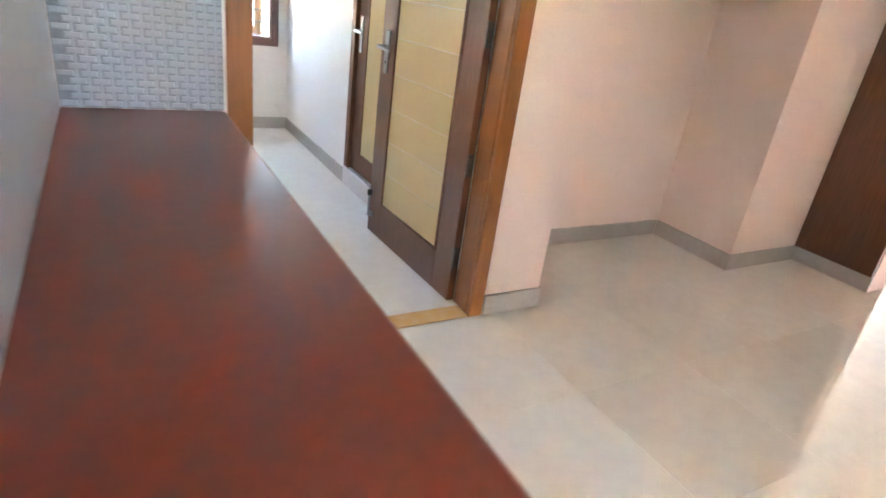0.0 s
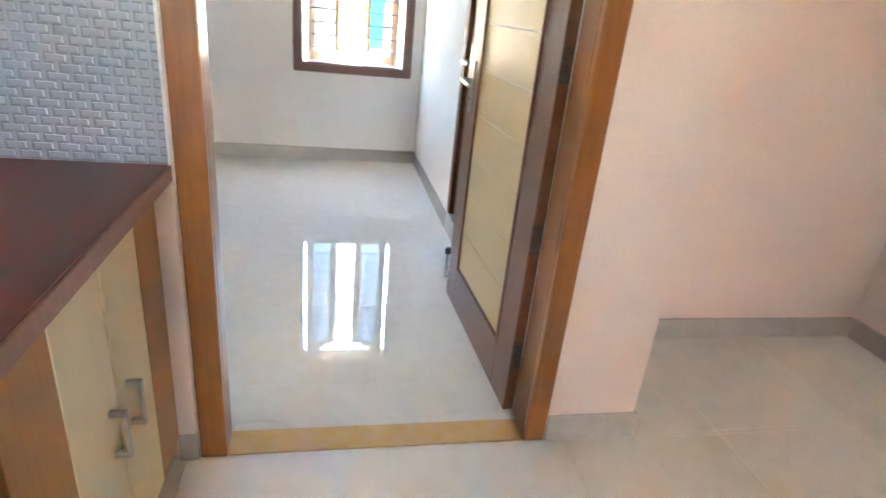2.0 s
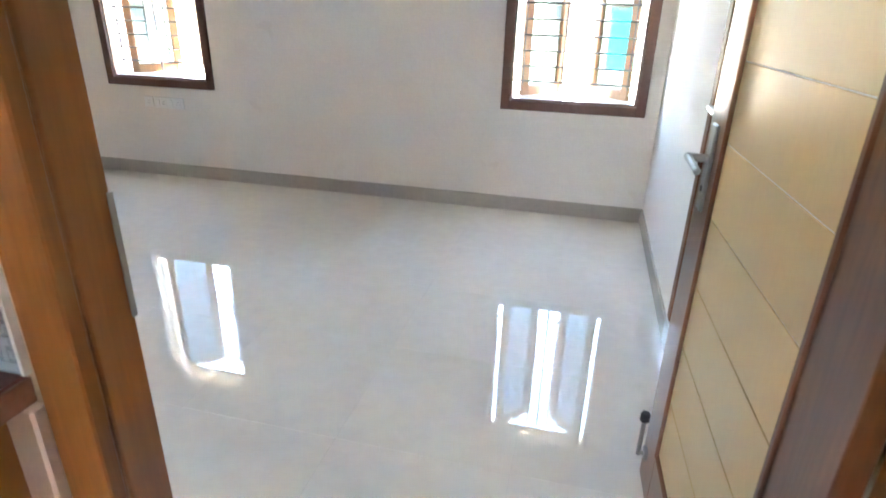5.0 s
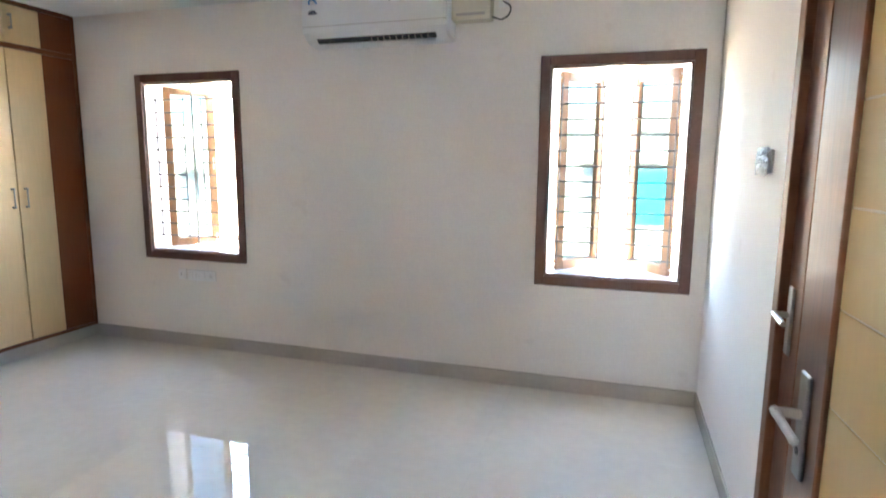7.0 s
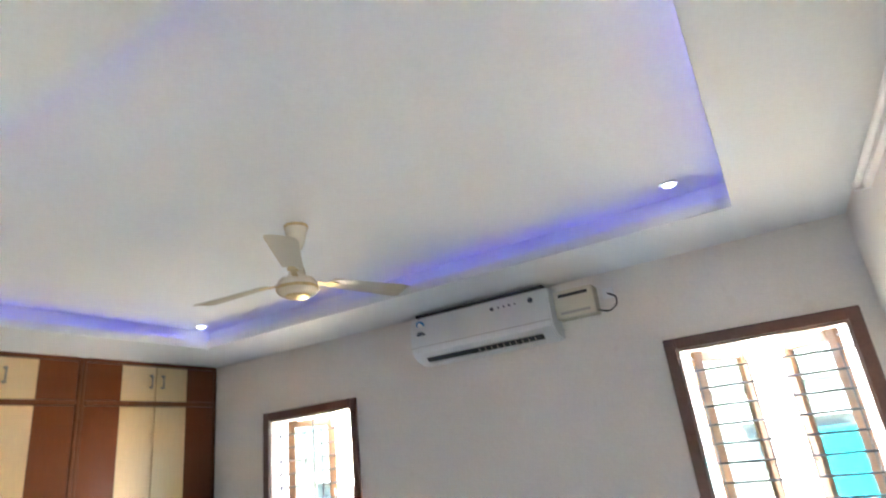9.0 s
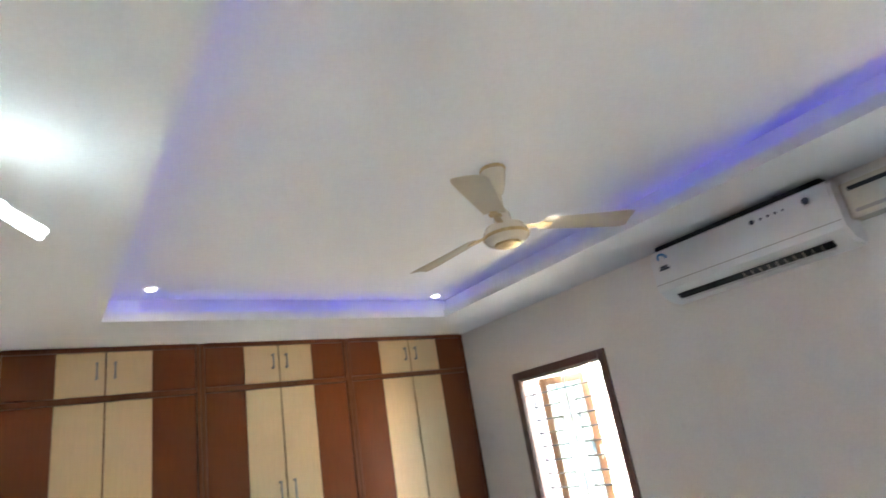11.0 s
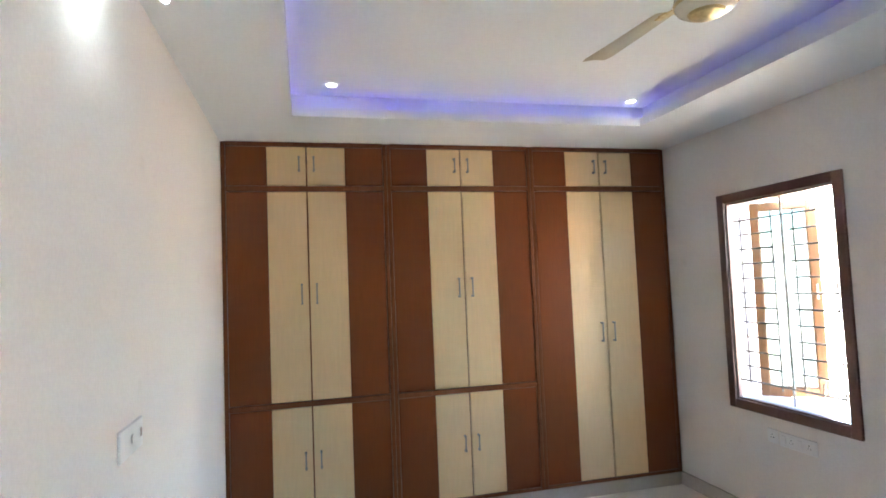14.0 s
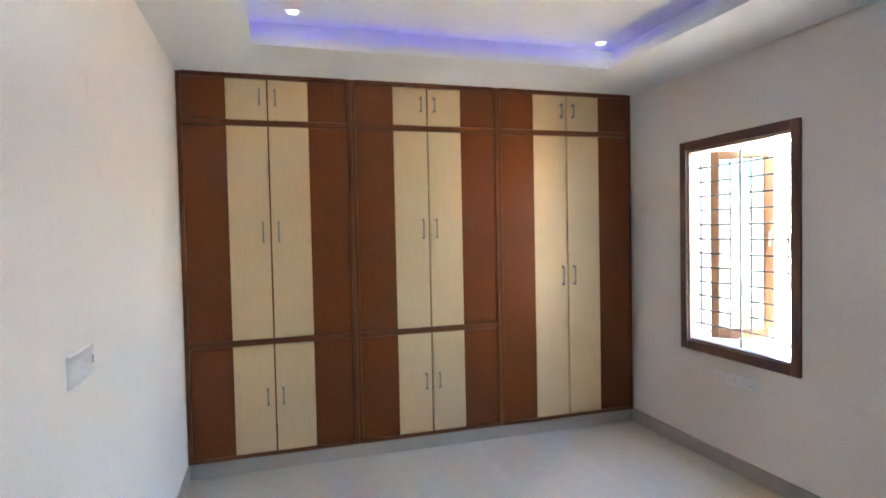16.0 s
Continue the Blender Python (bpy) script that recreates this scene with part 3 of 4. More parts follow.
def striped_pair(unit, y0, y1, z0, z1, brown, handle_z, handle_len, gap=0.004):
    """Two doors that meet in the middle: a brown outer strip and a cream inner strip each. Faces at x = 0."""
    mid = (y0 + y1) / 2
    for s, edge in ((1, y0), (-1, y1)):
        a, b = edge + s * 0.006, mid - s * gap / 2
        split = edge + s * brown
        lo, hi = min(a, split), max(a, split)
        d = part("door", boxes((-0.018, 0, lo, hi, z0, z1), bevel=0.0015), LAMINATE, unit)
        lo, hi = min(b, split + s * 0.0006), max(b, split + s * 0.0006)
        part("cream_strip", boxes((-0.018, 0.001, lo, hi, z0, z1), bevel=0.0015), MAPLE, d, "cream wood-grain strip")
        h = part("handle", pull(handle_len), DARK_STEEL, d, "dull steel bar handle", smooth=True)
        h.location = (0.001, mid - s * 0.05, handle_z)


WD_Y = (SOUTH + 0.003, 1.270, 2.367, NORTH - 0.014)
WD_Z = (0.103, 0.885, 2.352, CEIL - 0.003)


def wardrobe(n, label):
    y0, y1 = WD_Y[n], WD_Y[n + 1]
    ob = thing("wardrobe", label, "wardrobe", Matrix.Translation((WEST, y0, 0)), group="fitted wardrobe units")
    w = y1 - y0
    zb, zm, zt, zc = WD_Z
    e = 0.034
    rails = [zb, zt, zc] if n == 2 else [zb, zm, zt, zc]
    part("carcass", boxes((-0.60, -0.03, 0.002, 0.02, zb, zc), (-0.60, -0.03, w - 0.02, w - 0.002, zb, zc), (-0.60, -0.59, 0.02, w - 0.02, zb, zc),
                          (-0.59, -0.03, 0.02, w - 0.02, zb, zb + 0.018), (-0.59, -0.03, 0.02, w - 0.02, zc - 0.02, zc - 0.002)), EDGE, ob)
    part("stile", boxes((-0.03, 0.009, 0.001, e * 0.8, zb, zc), bevel=0.003), EDGE, ob)
    part("stile", boxes((-0.03, 0.009, w - e * 0.8, w - 0.001, zb, zc), bevel=0.003), EDGE, ob)
    for z in rails:
        a = z if z == zb else z - 0.02 if z < zc else z - 0.026
        part("rail", boxes((-0.03, 0.010, e * 0.8 + 0.001, w - e * 0.8 - 0.001, a - (0.006 if zb < z < zc else 0), a + (0.022 if z == zb else 0.030)), bevel=0.004), EDGE, ob)
    brown = 0.29
    for a, b in zip(rails, rails[1:]):
        lo, hi = a + (0.026 if a == zb else 0.014), b - 0.030 if b < zc else b - 0.030
        if b == zc:
            hz, hl = 2.462, 0.105
        elif a == zb and n < 2:
            hz, hl = 0.447, 0.115
        else:
            hz, hl = (1.547, 0.142) if n < 2 else (1.157, 0.15)
        striped_pair(ob, e * 0.8 - 0.002, w - e * 0.8 + 0.002, lo, hi, brown - 0.02, hz, hl, gap=0.010)
    part("plinth", boxes((-0.60, -0.012, 0.0, w, 0, zb - 0.001)), SKIRT, ob, "grey-beige tile plinth")
    return ob


wardrobe(0, "brown and cream striped wardrobe unit beside the door wall")
wardrobe(1, "brown and cream striped wardrobe unit between two others")
wardrobe(2, "tall brown and cream wardrobe unit beside the window")

# sideboard in the hall: three cupboard units and a granite top
CT = 0.910
counter_units = [(-0.775, -0.012), (-1.56, -0.779)]
for n, (a, b) in enumerate(counter_units):
    ob = thing("cupboard", "teak and cream striped cupboard under the granite top", "cupboard", Matrix.Translation((-1.16, a, 0)), group="cupboards under the counter")
    w = b - a
    part("carcass", boxes((-0.37, -0.02, 0.0, 0.018, 0.09, CT - 0.05), (-0.37, -0.02, w - 0.018, w, 0.09, CT - 0.05), (-0.37, -0.36, 0.018, w - 0.018, 0.09, CT - 0.05), (-0.36, -0.02, 0.018, w - 0.018, 0.09, 0.108)), EDGE, ob)
    part("plinth", boxes((-0.37, -0.03, 0, w, 0, 0.09)), SKIRT, ob, "grey-beige tile plinth")
    mid = w / 2
    for s, edge in ((1, 0.0), (-1, w)):
        lo, hi = sorted((edge + s * 0.004, edge + s * 0.172))
        d = part("door", boxes((-0.018, 0, lo, hi, 0.10, CT - 0.06), bevel=0.002), HONEY_TEAK, ob)
        lo, hi = sorted((edge + s * 0.1726, mid - s * 0.004))
        part("cream_strip", boxes((-0.018, 0.001, lo, hi, 0.10, CT - 0.06), bevel=0.002), PALE_CREAM, d, "cream strip")
        h = part("handle", pull(0.115), STEEL, d, "satin steel bar handle", smooth=True)
        h.location = (0.001, mid - s * 0.05, 0.42)
top = thing("worktop", "polished red granite top with pale cut edge over cupboards", "worktop", Matrix.Translation((0, 0, CT - 0.042)))
part("slab", boxes((HALL_W + 0.002, -1.1215, -1.66, -0.004, 0, 0.042), bevel=0.003, segments=2), GRANITE, top)
part("front_edge", boxes((-1.121, -1.117, -1.66, -0.004, 0.001, 0.040), bevel=0.0015), GRANITE_EDGE, top, "pale cut granite edge")
structure("wall_strip", boxes((-1.165, JLO - 0.002, -0.022, 0.0, 0.104, CT - 0.045), bevel=0.004), PINK, "pale plaster strip between cupboard and frame", "trim")

# woven tile facing above the counter
facing = structure("tile_facing", boxes((HALL_W + 0.002, -1.122, -0.010, -0.0005, CT + 0.002, 2.99)), WEAVE_BACK, "pale blue woven-texture tile above the counter", "wall tile")
part("edge_trim", boxes((-1.122, -1.116, -0.013, -0.0005, CT + 0.002, 2.99), bevel=0.001), WHITE_PAINT, facing, "white edge trim")


def weave(x0, x1, z0, z1):
    """Short raised strands, laid crosswise like a basket."""
    bm = bmesh.new()
    pitch, row = 0.054, 0.0195
    r, z = 0, z0
    while z + row < z1:
        x = x0 + (r % 2) * pitch / 2
        while x < x1 - 0.004:
            lx = min(pitch * 0.80, x1 - x)
            bow = 0.0016 + 0.0012 * random.random()
            tilt = 0.0012
            cs = [(x, z + 0.0016), (x + lx, z + 0.0016), (x + lx, z + row * 0.88), (x, z + row * 0.88)]
            lo = [bm.verts.new((a, -0.010, c)) for a, c in cs]
            m0 = [bm.verts.new((a + (0.004 if k in (0, 3) else -0.004), -0.010 - bow, c + (0.002 if k < 2 else -0.002) + tilt)) for k, (a, c) in enumerate(cs)]
            bm.faces.new(m0)
            for k in range(4):
                bm.faces.new((lo[k], lo[(k + 1) % 4], m0[(k + 1) % 4], m0[k]))
            if lx > pitch * 0.75 and x + pitch < x1:
                a, b = x + lx + 0.0012, x + pitch - 0.0012
                v = [bm.verts.new(p) for p in ((a, -0.0106, z - row * 0.4), (b, -0.0106, z - row * 0.4), (b, -0.0106, z + row * 1.3), (a, -0.0106, z + row * 1.3))]
                bm.faces.new(v)
            x += pitch
        z += row
        r += 1
    return bm


tagged(part("strands", weave(HALL_W + 0.003, -1.123, CT + 0.004, 2.985), WEAVE, facing), "raised pale blue strands", kind="stuff")


# ---- air conditioner, stabiliser, cable ----
ac = thing("air_conditioner", "white split air conditioner with blue and dark stickers", "air conditioner", Matrix.Translation((-2.12, NORTH, 2.302)) @ Matrix.Diagonal((0.945, 0.92, 0.955, 1)))
prof = [(0.0, 0.335), (-0.17, 0.335), (-0.205, 0.315), (-0.222, 0.27), (-0.225, 0.12), (-0.215, 0.075), (-0.15, 0.02), (-0.06, 0.0), (0.0, 0.0)]
bm = bmesh.new()
ends = [[bm.verts.new((x, y, z)) for y, z in prof] for x in (-0.54, 0.54)]
for k in range(len(prof) - 1):
    bm.faces.new((ends[0][k], ends[0][k + 1], ends[1][k + 1], ends[1][k]))
bm.faces.new(ends[0]), bm.faces.new(ends[1][::-1])
bmesh.ops.bevel(bm, geom=[e for e in bm.edges if abs(e.verts[0].co.x - e.verts[1].co.x) < 0.01], offset=0.012, segments=2, affect="EDGES", clamp_overlap=True)
part("body", bm, WHITE_PLASTIC, ac, smooth=True)
slope = Matrix.Translation((0, -0.170, 0.034)) @ Matrix.Rotation(radians(-40), 4, "X")
part("outlet", boxes((-0.44, 0.45, -0.008, 0.030, -0.006, 0.004)), DARK_SLOT, ac, "dark air outlet", at=slope)
fin = part("fin", boxes((-0.003, 0.003, -0.006, 0.028, -0.010, 0.0)), SKIRT, ac, at=slope @ Matrix.Translation((-0.02, 0, 0)))
for k in range(1, 10):
    again(fin, ac, slope @ Matrix.Translation((-0.02 + 0.046 * k, 0, 0)))
part("flap", boxes((-0.43, 0.43, -0.010, 0.030, -0.004, 0.002), bevel=0.001), WHITE_PLASTIC, ac, at=Matrix.Translation((0, -0.115, 0.004)) @ Matrix.Rotation(radians(-12), 4, "X"))
part("top_grille", boxes((-0.50, 0.50, -0.185, -0.004, 0.333, 0.357)), DARK_SLOT, ac, "dark air intake grille")
part("panel_seam", boxes((-0.535, 0.535, -0.2265, -0.222, 0.113, 0.116)), SKIRT, ac)
ring = bmesh.new()
tube(ring, (-0.445, -0.222, 0.272), (-0.445, -0.2265, 0.268), 0.034, sides=24)
sticker = part("sticker", ring, LABEL_BLUE, ac, "round blue sticker")
part("sticker_centre", tube(bmesh.new(), (-0.445, -0.224, 0.271), (-0.445, -0.2285, 0.267), 0.020, sides=20), WHITE_PLASTIC, sticker)
part("sticker", boxes((-0.48, -0.41, -0.2275, -0.224, 0.195, 0.207), (-0.475, -0.425, -0.2275, -0.224, 0.209, 0.222)), LABEL_DARK, ac, "dark lettered sticker")
for x, r in ((0.135, 0.013), (0.185, 0.007), (0.225, 0.007), (0.265, 0.007), (0.305, 0.005), (0.418, 0.018)):
    part("indicator", tube(bmesh.new(), (x, -0.221, 0.265), (x, -0.2262, 0.265), r, sides=14), LABEL_DARK, ac)

stab = thing("voltage_stabiliser", "ivory voltage stabiliser box with two dark slots", "stabiliser", Matrix.Translation((-1.48, NORTH, 2.414)) @ Matrix.Diagonal((0.925, 0.9, 0.925, 1)))
part("case", boxes((-0.135, 0.135, -0.13, 0, 0, 0.19), bevel=0.006, segments=2), IVORY, stab)
part("slot", boxes((-0.10, 0.10, -0.132, -0.12, 0.142, 0.164)), DARK_SLOT, stab)
part("slot", boxes((-0.10, 0.10, -0.132, -0.12, 0.026, 0.044)), SKIRT, stab)
sock = thing("power_socket", "white wall socket with a plugged cable", "socket", Matrix.Translation((-1.29, NORTH, 2.455)) @ Matrix.Diagonal((0.93, 0.93, 0.93, 1)))
part("plate", boxes((-0.035, 0.035, -0.02, 0, 0.05, 0.12), bevel=0.004), WHITE_PLASTIC, sock)
part("plug", tube(bmesh.new(), (0.0, -0.02, 0.08), (0.0, -0.05, 0.08), 0.018), WHITE_PLASTIC, sock)
cu = bpy.data.curves.new("cable", "CURVE")
cu.dimensions, cu.bevel_depth, cu.bevel_resolution = "3D", 0.006, 2
sp = cu.splines.new("BEZIER")
pts = [(0.0, -0.045, 0.08), (0.055, -0.05, 0.03), (0.01, -0.05, -0.035), (-0.075, -0.05, -0.02)]
sp.bezier_points.add(len(pts) - 1)
for bp, p in zip(sp.bezier_points, pts):
    bp.co, bp.handle_left_type, bp.handle_right_type = p, "AUTO", "AUTO"
cable = new("cable", cu)
cable.parent = sock
cu.materials.append(BLACK)


# ---- switches and sockets ----
def switch_plate(name, label, m, w, h, cells):
    """A plate facing -y with rocker cells."""
    ob = thing(name, label, "switch", m)
    part("plate", boxes((-w / 2, w / 2, -0.010, 0, -h / 2, h / 2), bevel=0.004), WHITE_PLASTIC, ob)
    for x, cw, kind in cells:
        if kind == "rocker":
            part("rocker", boxes((x - cw / 2, x + cw / 2, -0.015, -0.009, -h * 0.28, h * 0.28), bevel=0.002), WHITE_PLASTIC, ob)
        elif kind == "socket":
            s = part("outlet", boxes((x - cw / 2, x + cw / 2, -0.012, -0.009, -h * 0.33, h * 0.33), bevel=0.002), WHITE_PLASTIC, ob)
            bm = bmesh.new()
            for dx, dz in ((0, 0.011), (-0.010, -0.008), (0.010, -0.008)):
                tube(bm, (x + dx, -0.0115, dz), (x + dx, -0.013, dz), 0.003, sides=8)
            part("pin_hole", bm, DARK_SLOT, s)
        elif kind == "mark":
            part("rocker", boxes((x - cw / 2, x + cw / 2, -0.0125, -0.009, -h * 0.14, h * 0.14), bevel=0.001), SKIRT, ob, "small dark rocker")
        else:
            part("knob", tube(bmesh.new(), (x, -0.009, 0), (x, -0.0135, 0), cw / 2, sides=16), WHITE_PLASTIC, ob)
    return ob


switch_plate("wall_socket", "small white socket plate below the window", Matrix.Translation((-3.908, NORTH, 0.607)), 0.085, 0.088, [(0.0, 0.045, "socket")])
switch_plate("wall_socket", "long white switch and socket plate below window", Matrix.Translation((-3.72, NORTH, 0.604)), 0.275, 0.088,
             [(-0.10, 0.03, "rocker"), (-0.045, 0.05, "socket"), (0.02, 0.03, "rocker"), (0.085, 0.05, "socket")])
switch_plate("light_switch", "square white switch plate with fan knob", Matrix.Translation((-2.755, SOUTH, 1.222)) @ Matrix.Rotation(math.pi, 4, "Z"), 0.235, 0.095,
             [(0.092, 0.012, "mark"), (0.0, 0.03, "knob")])
sw = switch_plate("light_switch", "white switch plate in crumpled clear film", Matrix.Translation((EAST, 2.22, 1.535)) @ Matrix.Rotation(-math.pi / 2, 4, "Z"), 0.195, 0.085,
                  [(-0.06, 0.03, "rocker"), (-0.02, 0.03, "rocker"), (0.02, 0.03, "rocker"), (0.06, 0.03, "rocker")])
film = bmesh.new()
bmesh.ops.create_grid(film, x_segments=22, y_segments=12, size=0.5, matrix=Matrix.Translation((0, -0.02, 0)) @ Matrix.Rotation(math.pi / 2, 4, "X") @ Matrix.Diagonal((0.19, 0.105, 1, 1)))
for v in film.verts:
    v.co.y += 0.011 * noise.noise(v.co * 55)
part("film", film, mat("clear_film", (0.40, 0.42, 0.44), 0.2, grain=0.7, scale=25), sw, "crumpled clear film")

# ---- tube light on the bath wall ----
tl = thing("tube_light", "white unlit tube light on a white batten", "tube light", Matrix.Translation((EAST, 1.56, 2.555)))
part("batten", boxes((-0.028, 0, 0, 1.21, -0.018, 0.018), bevel=0.003), WHITE_PLASTIC, tl)
part("tube", tube(bmesh.new(), (-0.046, 0.02, 0), (-0.046, 1.19, 0), 0.013, sides=16), WHITE_PLASTIC, tl, smooth=True)
for y in (0.0, 1.185):
    part("end_cap", boxes((-0.06, 0, y, y + 0.025, -0.02, 0.02), bevel=0.003), WHITE_PLASTIC, tl)

# ---- lit bulb on the door wall ----
lamp_at, lamp_tip = Vector((-2.56, SOUTH, 2.632)), Vector((-2.345, 0.347, 2.412))
lamp = thing("wall_lamp", "lit white compact fluorescent tube in angled cream holder", "wall lamp", Matrix.Translation(lamp_at))
tip = lamp_tip - lamp_at
way, reach = tip.normalized(), tip.length
part("base", lathe([(0.058, 0.0), (0.060, 0.004), (0.056, 0.014), (0.044, 0.022)], 32, Matrix.Rotation(radians(-90), 4, "X")), IVORY, lamp, "cream round base", smooth=True)
part("holder", tube(bmesh.new(), Vector((0, 0.012, 0)), way * reach * 0.30, 0.036, 0.024, sides=24), IVORY, lamp, "cream angled holder", smooth=True)
part("collar", tube(bmesh.new(), way * reach * 0.295, way * reach * 0.325, 0.0265, sides=24), BLACK, lamp, "dark collar ring", smooth=True)
part("ballast", tube(bmesh.new(), way * reach * 0.325, way * reach * 0.53, 0.018, 0.025, sides=24), WHITE_PLASTIC, lamp, smooth=True)
bm = bmesh.new()
q = way.to_track_quat("Z", "Y").to_matrix()
for k in range(4):
    o = q @ Vector((0.0118 * math.cos(k * math.pi / 2 + 0.6), 0.0118 * math.sin(k * math.pi / 2 + 0.6), 0))
    tube(bm, way * reach * 0.53 + o, way * reach + o, 0.0095, sides=12)
    bmesh.ops.create_uvsphere(bm, u_segments=12, v_segments=8, radius=0.0095, matrix=Matrix.Translation(way * reach + o))
part("lit_tube", bm, BULB, lamp, "glowing white tubes", smooth=True)

# ---- recessed spots ----
spot = thing("ceiling_spot", "small round lit spot set in the ceiling", "spot light", Matrix.Translation((-4.10, 0.857, TOP)), group="spots in the ceiling recess")
part("rim", lathe([(0.048, 0.0), (0.050, -0.004), (0.036, -0.006), (0.029, -0.003)], 28), WHITE_PLASTIC, spot, smooth=True)
part("lens", lathe([(0.029, -0.003), (0.027, -0.0055)], 28), SPOT, spot)
for x, y in ((-4.17, 2.835), (-0.736, 2.82), (-0.736, 0.857)):
    copy_thing(spot, Matrix.Translation((x, y, TOP)))

# ---- ceiling fan ----
fan = thing("ceiling_fan", "ivory ceiling fan with gold-trimmed hub and three blades", "ceiling fan", Matrix.Translation((-2.32, 1.93, TOP)))
part("canopy", lathe([(0.020, -0.125), (0.027, -0.118), (0.040, -0.085), (0.052, -0.03), (0.055, 0.0)], 28), IVORY, fan, smooth=True)
part("canopy_ring", lathe([(0.056, -0.016), (0.058, -0.012), (0.058, -0.004), (0.056, 0.0)], 28), GOLD, fan, smooth=True)
part("rod", tube(bmesh.new(), (0, 0, -0.27), (0, 0, -0.06), 0.015, sides=14), IVORY, fan, smooth=True)
part("rod_cup", lathe([(0.017, -0.19), (0.034, -0.215), (0.04, -0.255), (0.03, -0.27)][::-1], 24), IVORY, fan, smooth=True)
part("motor", lathe([(0.03, -0.352), (0.070, -0.348), (0.088, -0.336), (0.097, -0.318), (0.094, -0.296), (0.078, -0.272), (0.03, -0.260)], 36), IVORY, fan, smooth=True)
part("motor_band", lathe([(0.0965, -0.324), (0.099, -0.320), (0.099, -0.314), (0.0965, -0.310)], 36), GOLD, fan, smooth=True)
part("hub_cap", lathe([(0.0, -0.366), (0.03, -0.364), (0.052, -0.357), (0.058, -0.348)], 28), GOLD, fan, "gold hub cap", smooth=True)
for ang in (66, 188, 308):
    r = Matrix.Rotation(radians(ang), 4, "Z") @ Matrix.Translation((0, 0, -0.272)) @ Matrix.Rotation(radians(-10), 4, "X")
    bm = bmesh.new()
    rows = []
    for k in range(13):
        u = k / 12
        x = 0.17 + 0.41 * u
        half = 0.046 + 0.022 * u
        if k == 12:
            half *= 0.82
        z = -0.012 * math.sin(u * 1.2)
        rows.append([bm.verts.new((x, y * half, z + 0.004 * (1 - y * y))) for y in (-1, -0.5, 0, 0.5, 1)])
    for p, n in zip(rows, rows[1:]):
        for i in range(4):
            bm.faces.new((p[i], p[i + 1], n[i + 1], n[i]))
    bmesh.ops.solidify(bm, geom=list(bm.faces), thickness=0.0025)
    blade = part("blade", bm, IVORY, fan, smooth=True, at=r)
    part("blade_arm", boxes((0.080, 0.165, -0.014, 0.014, -0.010, -0.004), (0.15, 0.185, -0.026, 0.026, -0.009, -0.004), (0.182, 0.212, -0.016, 0.016, -0.009, -0.004), bevel=0.004), GOLD, blade, "gold blade bracket")

# ---- outside ----
structure("ground", boxes((-400, 400, -400, 400, -3.7, -3.5)), EARTH, "dry bare earth round the house", "ground")


def house(name, label, x0, x1, y0, y1, top, floors, bays, material):
    ob = thing(name, label, "house", Matrix.Translation((x0, y0, -3.5)))
    w, d, h = x1 - x0, y1 - y0, top + 3.5
    part("wall", boxes((0, w, 0, d, 0, h)), material, ob)
    part("parapet", boxes((-0.12, w + 0.12, -0.12, 0.05, h - 0.2, h + 0.5), bevel=0.02), material, ob)
    fh, bwid = h / floors, w / bays
    win = None
    for f in range(floors):
        part("floor_band", boxes((-0.05, w + 0.05, -0.06, 0.0, f * fh + fh - 0.18, f * fh + fh - 0.02)), WHITE_PAINT, ob)
        for k in range(bays):
            m = Matrix.Translation((k * bwid + bwid * 0.5, -0.03, f * fh + fh * 0.34))
            win = part("window", boxes((-0.3, 0.3, -0.03, 0.05, 0, 0.9), bevel=0.01), DUSK_GLASS, ob, at=m) if win is None else again(win, ob, m)
            part("shade", boxes((-0.45, 0.45, -0.3, 0.03, 1.0, 1.07), bevel=0.01), WHITE_PAINT, ob, at=m)
    return ob


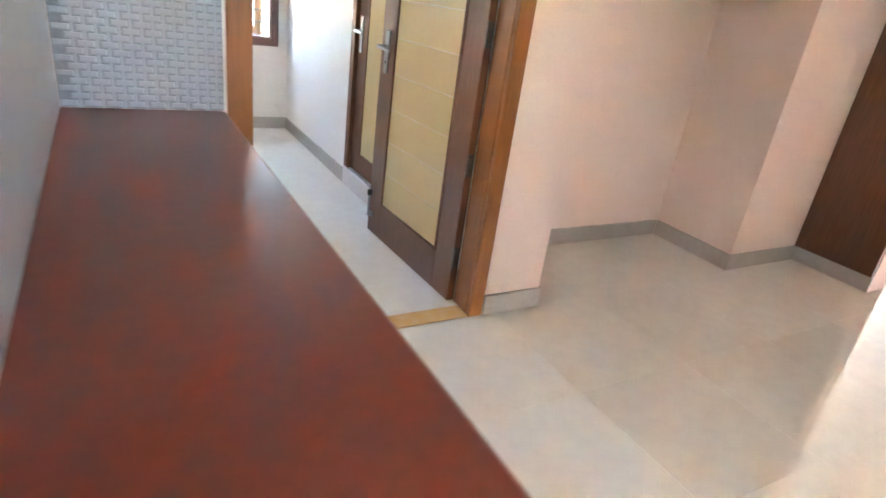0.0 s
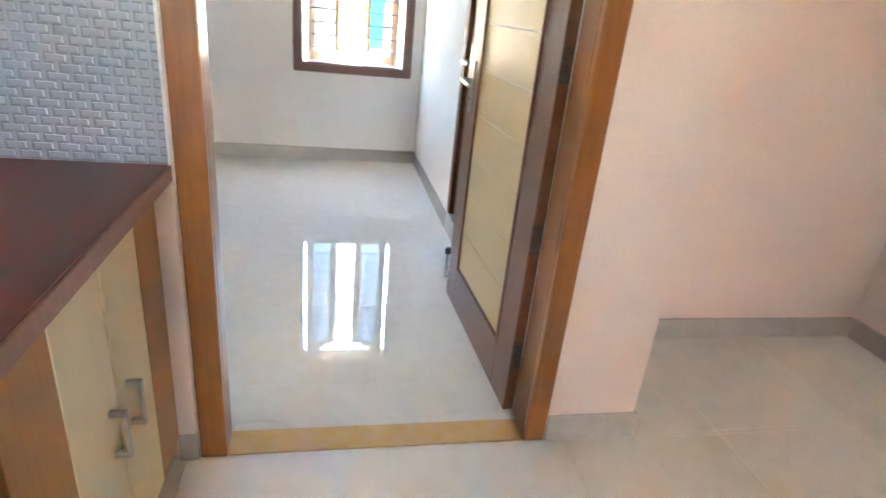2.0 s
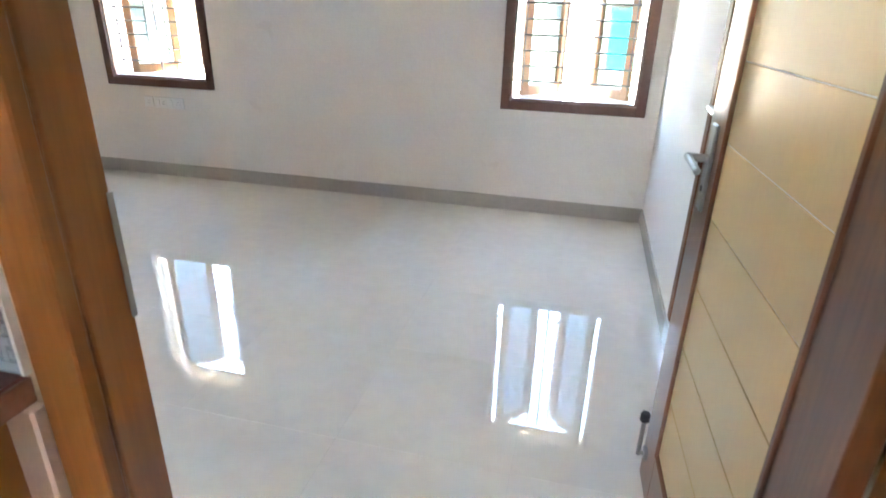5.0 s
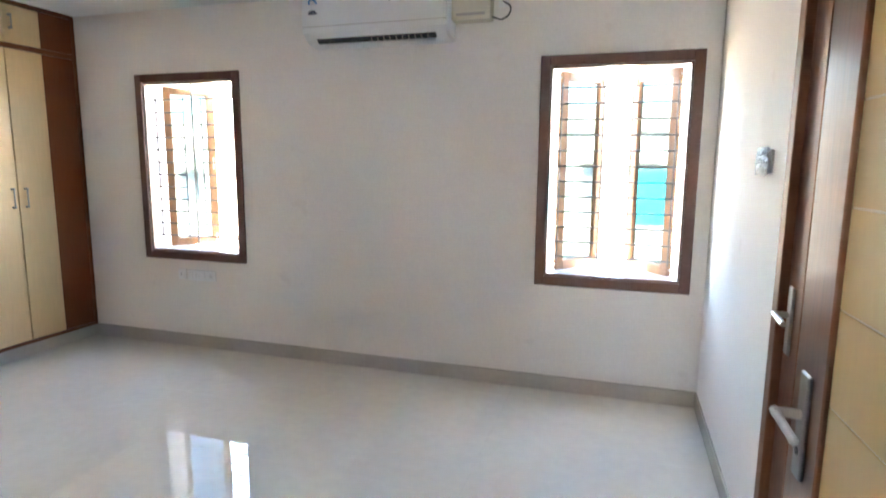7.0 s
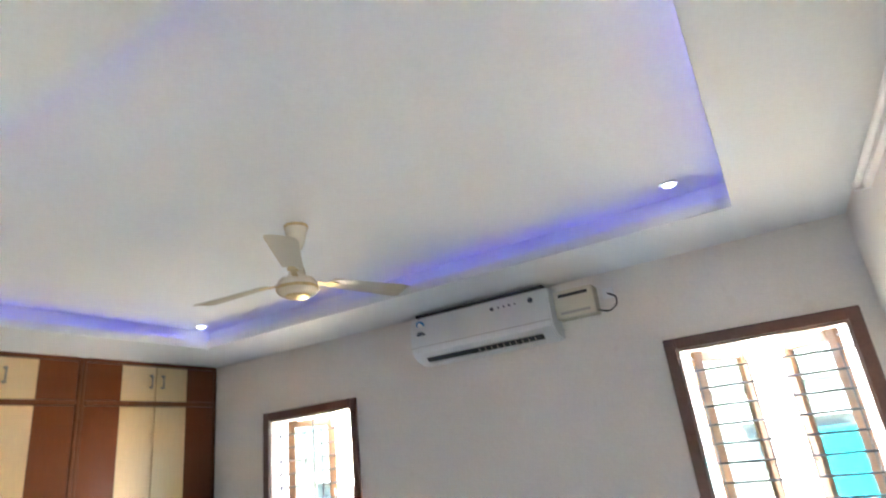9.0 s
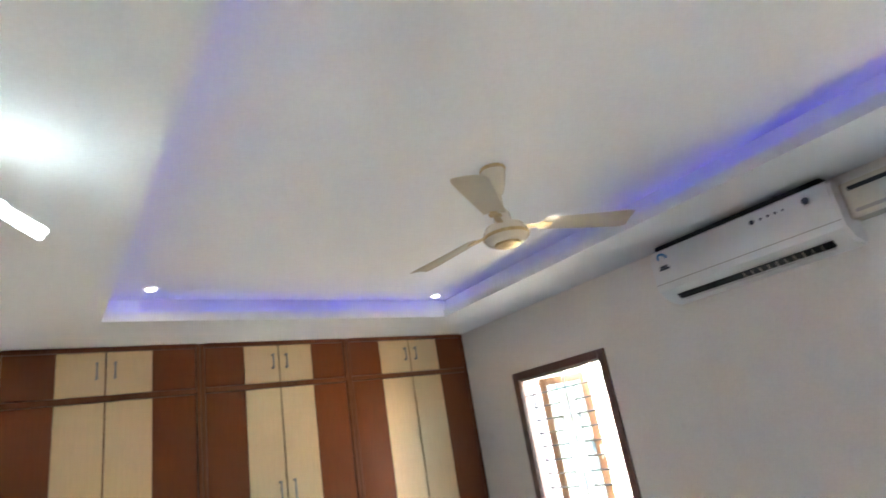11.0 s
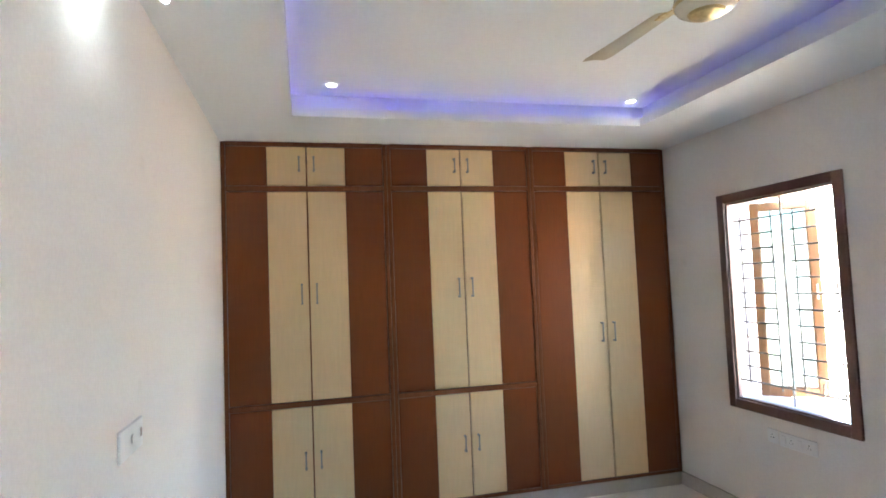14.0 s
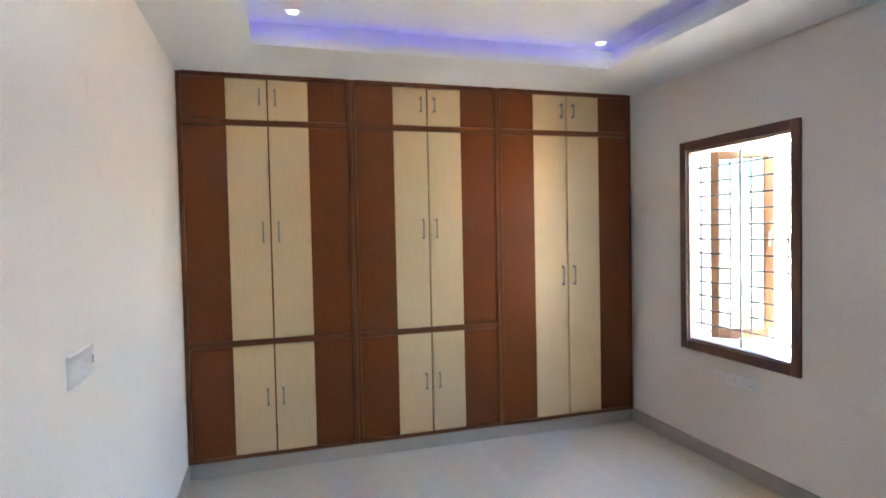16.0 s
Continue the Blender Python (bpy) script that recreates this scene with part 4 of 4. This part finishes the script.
house("house", "pale rendered two-storey house across the lane", -3.4, 0.9, 16.0, 24.0, 2.6, 2, 3, OUTER_WALL)
house("house", "pale rendered house with roof terrace", -22.0, -9.0, 14.0, 24.0, 2.2, 2, 5, OUTER_WALL)
house("house", "pale rendered house farther along the lane", 3.0, 14.0, 15.0, 24.0, 3.5, 2, 4, OUTER_WALL)
tank = thing("sheet_shed", "bright cyan sheet-clad rooftop shed", "shed", Matrix.Translation((-0.2, 12.0, -3.5)))
part("cladding", boxes((0, 0.58, 0, 0.9, 3.8, 4.92), bevel=0.02), CYAN, tank)
for k in range(5):
    part("rib", boxes((0.05 + 0.11 * k, 0.065 + 0.11 * k, -0.015, 0.0, 3.82, 4.90)), CYAN, tank)
part("base", boxes((-1.4, 1.9, -0.2, 1.6, 0, 3.8)), OUTER_WALL, tank)


# ---- floor tiles ----
def tiled(floor, xs, ys, x_lo, x_hi, y_lo, y_hi, keep=lambda x, y: True):
    """Tiles between the joint lines, each an object of its own on shared meshes."""
    made = {}
    gap = 0.0004
    for x0, x1 in zip(xs, xs[1:]):
        for y0, y1 in zip(ys, ys[1:]):
            a, b, c, d = max(x0, x_lo), min(x1, x_hi), max(y0, y_lo), min(y1, y_hi)
            if b - a < 0.01 or d - c < 0.01 or not keep((a + b) / 2, (c + d) / 2):
                continue
            w, h = round(b - a, 4), round(d - c, 4)
            m = Matrix.Translation((a, c, 0))
            if (w, h) in made:
                again(made[w, h], floor, m)
            else:
                made[w, h] = part("tile", boxes((gap, w - gap, gap, h - gap, -0.012, 0.0)), TILE, floor, at=m)


def lines(first, step, n):
    return [first + step * k for k in range(n)]


bed_floor = structure("floor", boxes((-5.68, 0.23, 0.105, WALL_OUT, -0.15, -0.0012)), GROUT, "glossy pale beige vitrified tile floor of the bedroom", "floor")
tiled(bed_floor, lines(-5.96, 0.6, 12), lines(-0.26, 0.6, 9), -5.48, EAST, SOUTH, NORTH)
tiled(bed_floor, [JL, -0.56, JR], [0.105, SOUTH], JL, JR, 0.105, SOUTH)
hall_floor = structure("hall_floor", boxes((HALL_W - 0.15, HALL_E + 0.2, HALL_S - 0.2, 0.105, -0.15, -0.0012), (0.23, HALL_E + 0.2, 0.105, 2.75, -0.15, -0.0012)), GROUT,
                       "glossy beige vitrified tile floor of the hall", "floor")
tiled(hall_floor, lines(-1.75, 0.6, 9), lines(-3.62, 0.6, 8), HALL_W, HALL_E + 0.2, HALL_S, 0.0)
tiled(hall_floor, lines(-1.75, 0.6, 9), lines(-0.02, 0.6, 3), 0.297, 1.81, 0.0, 0.62)
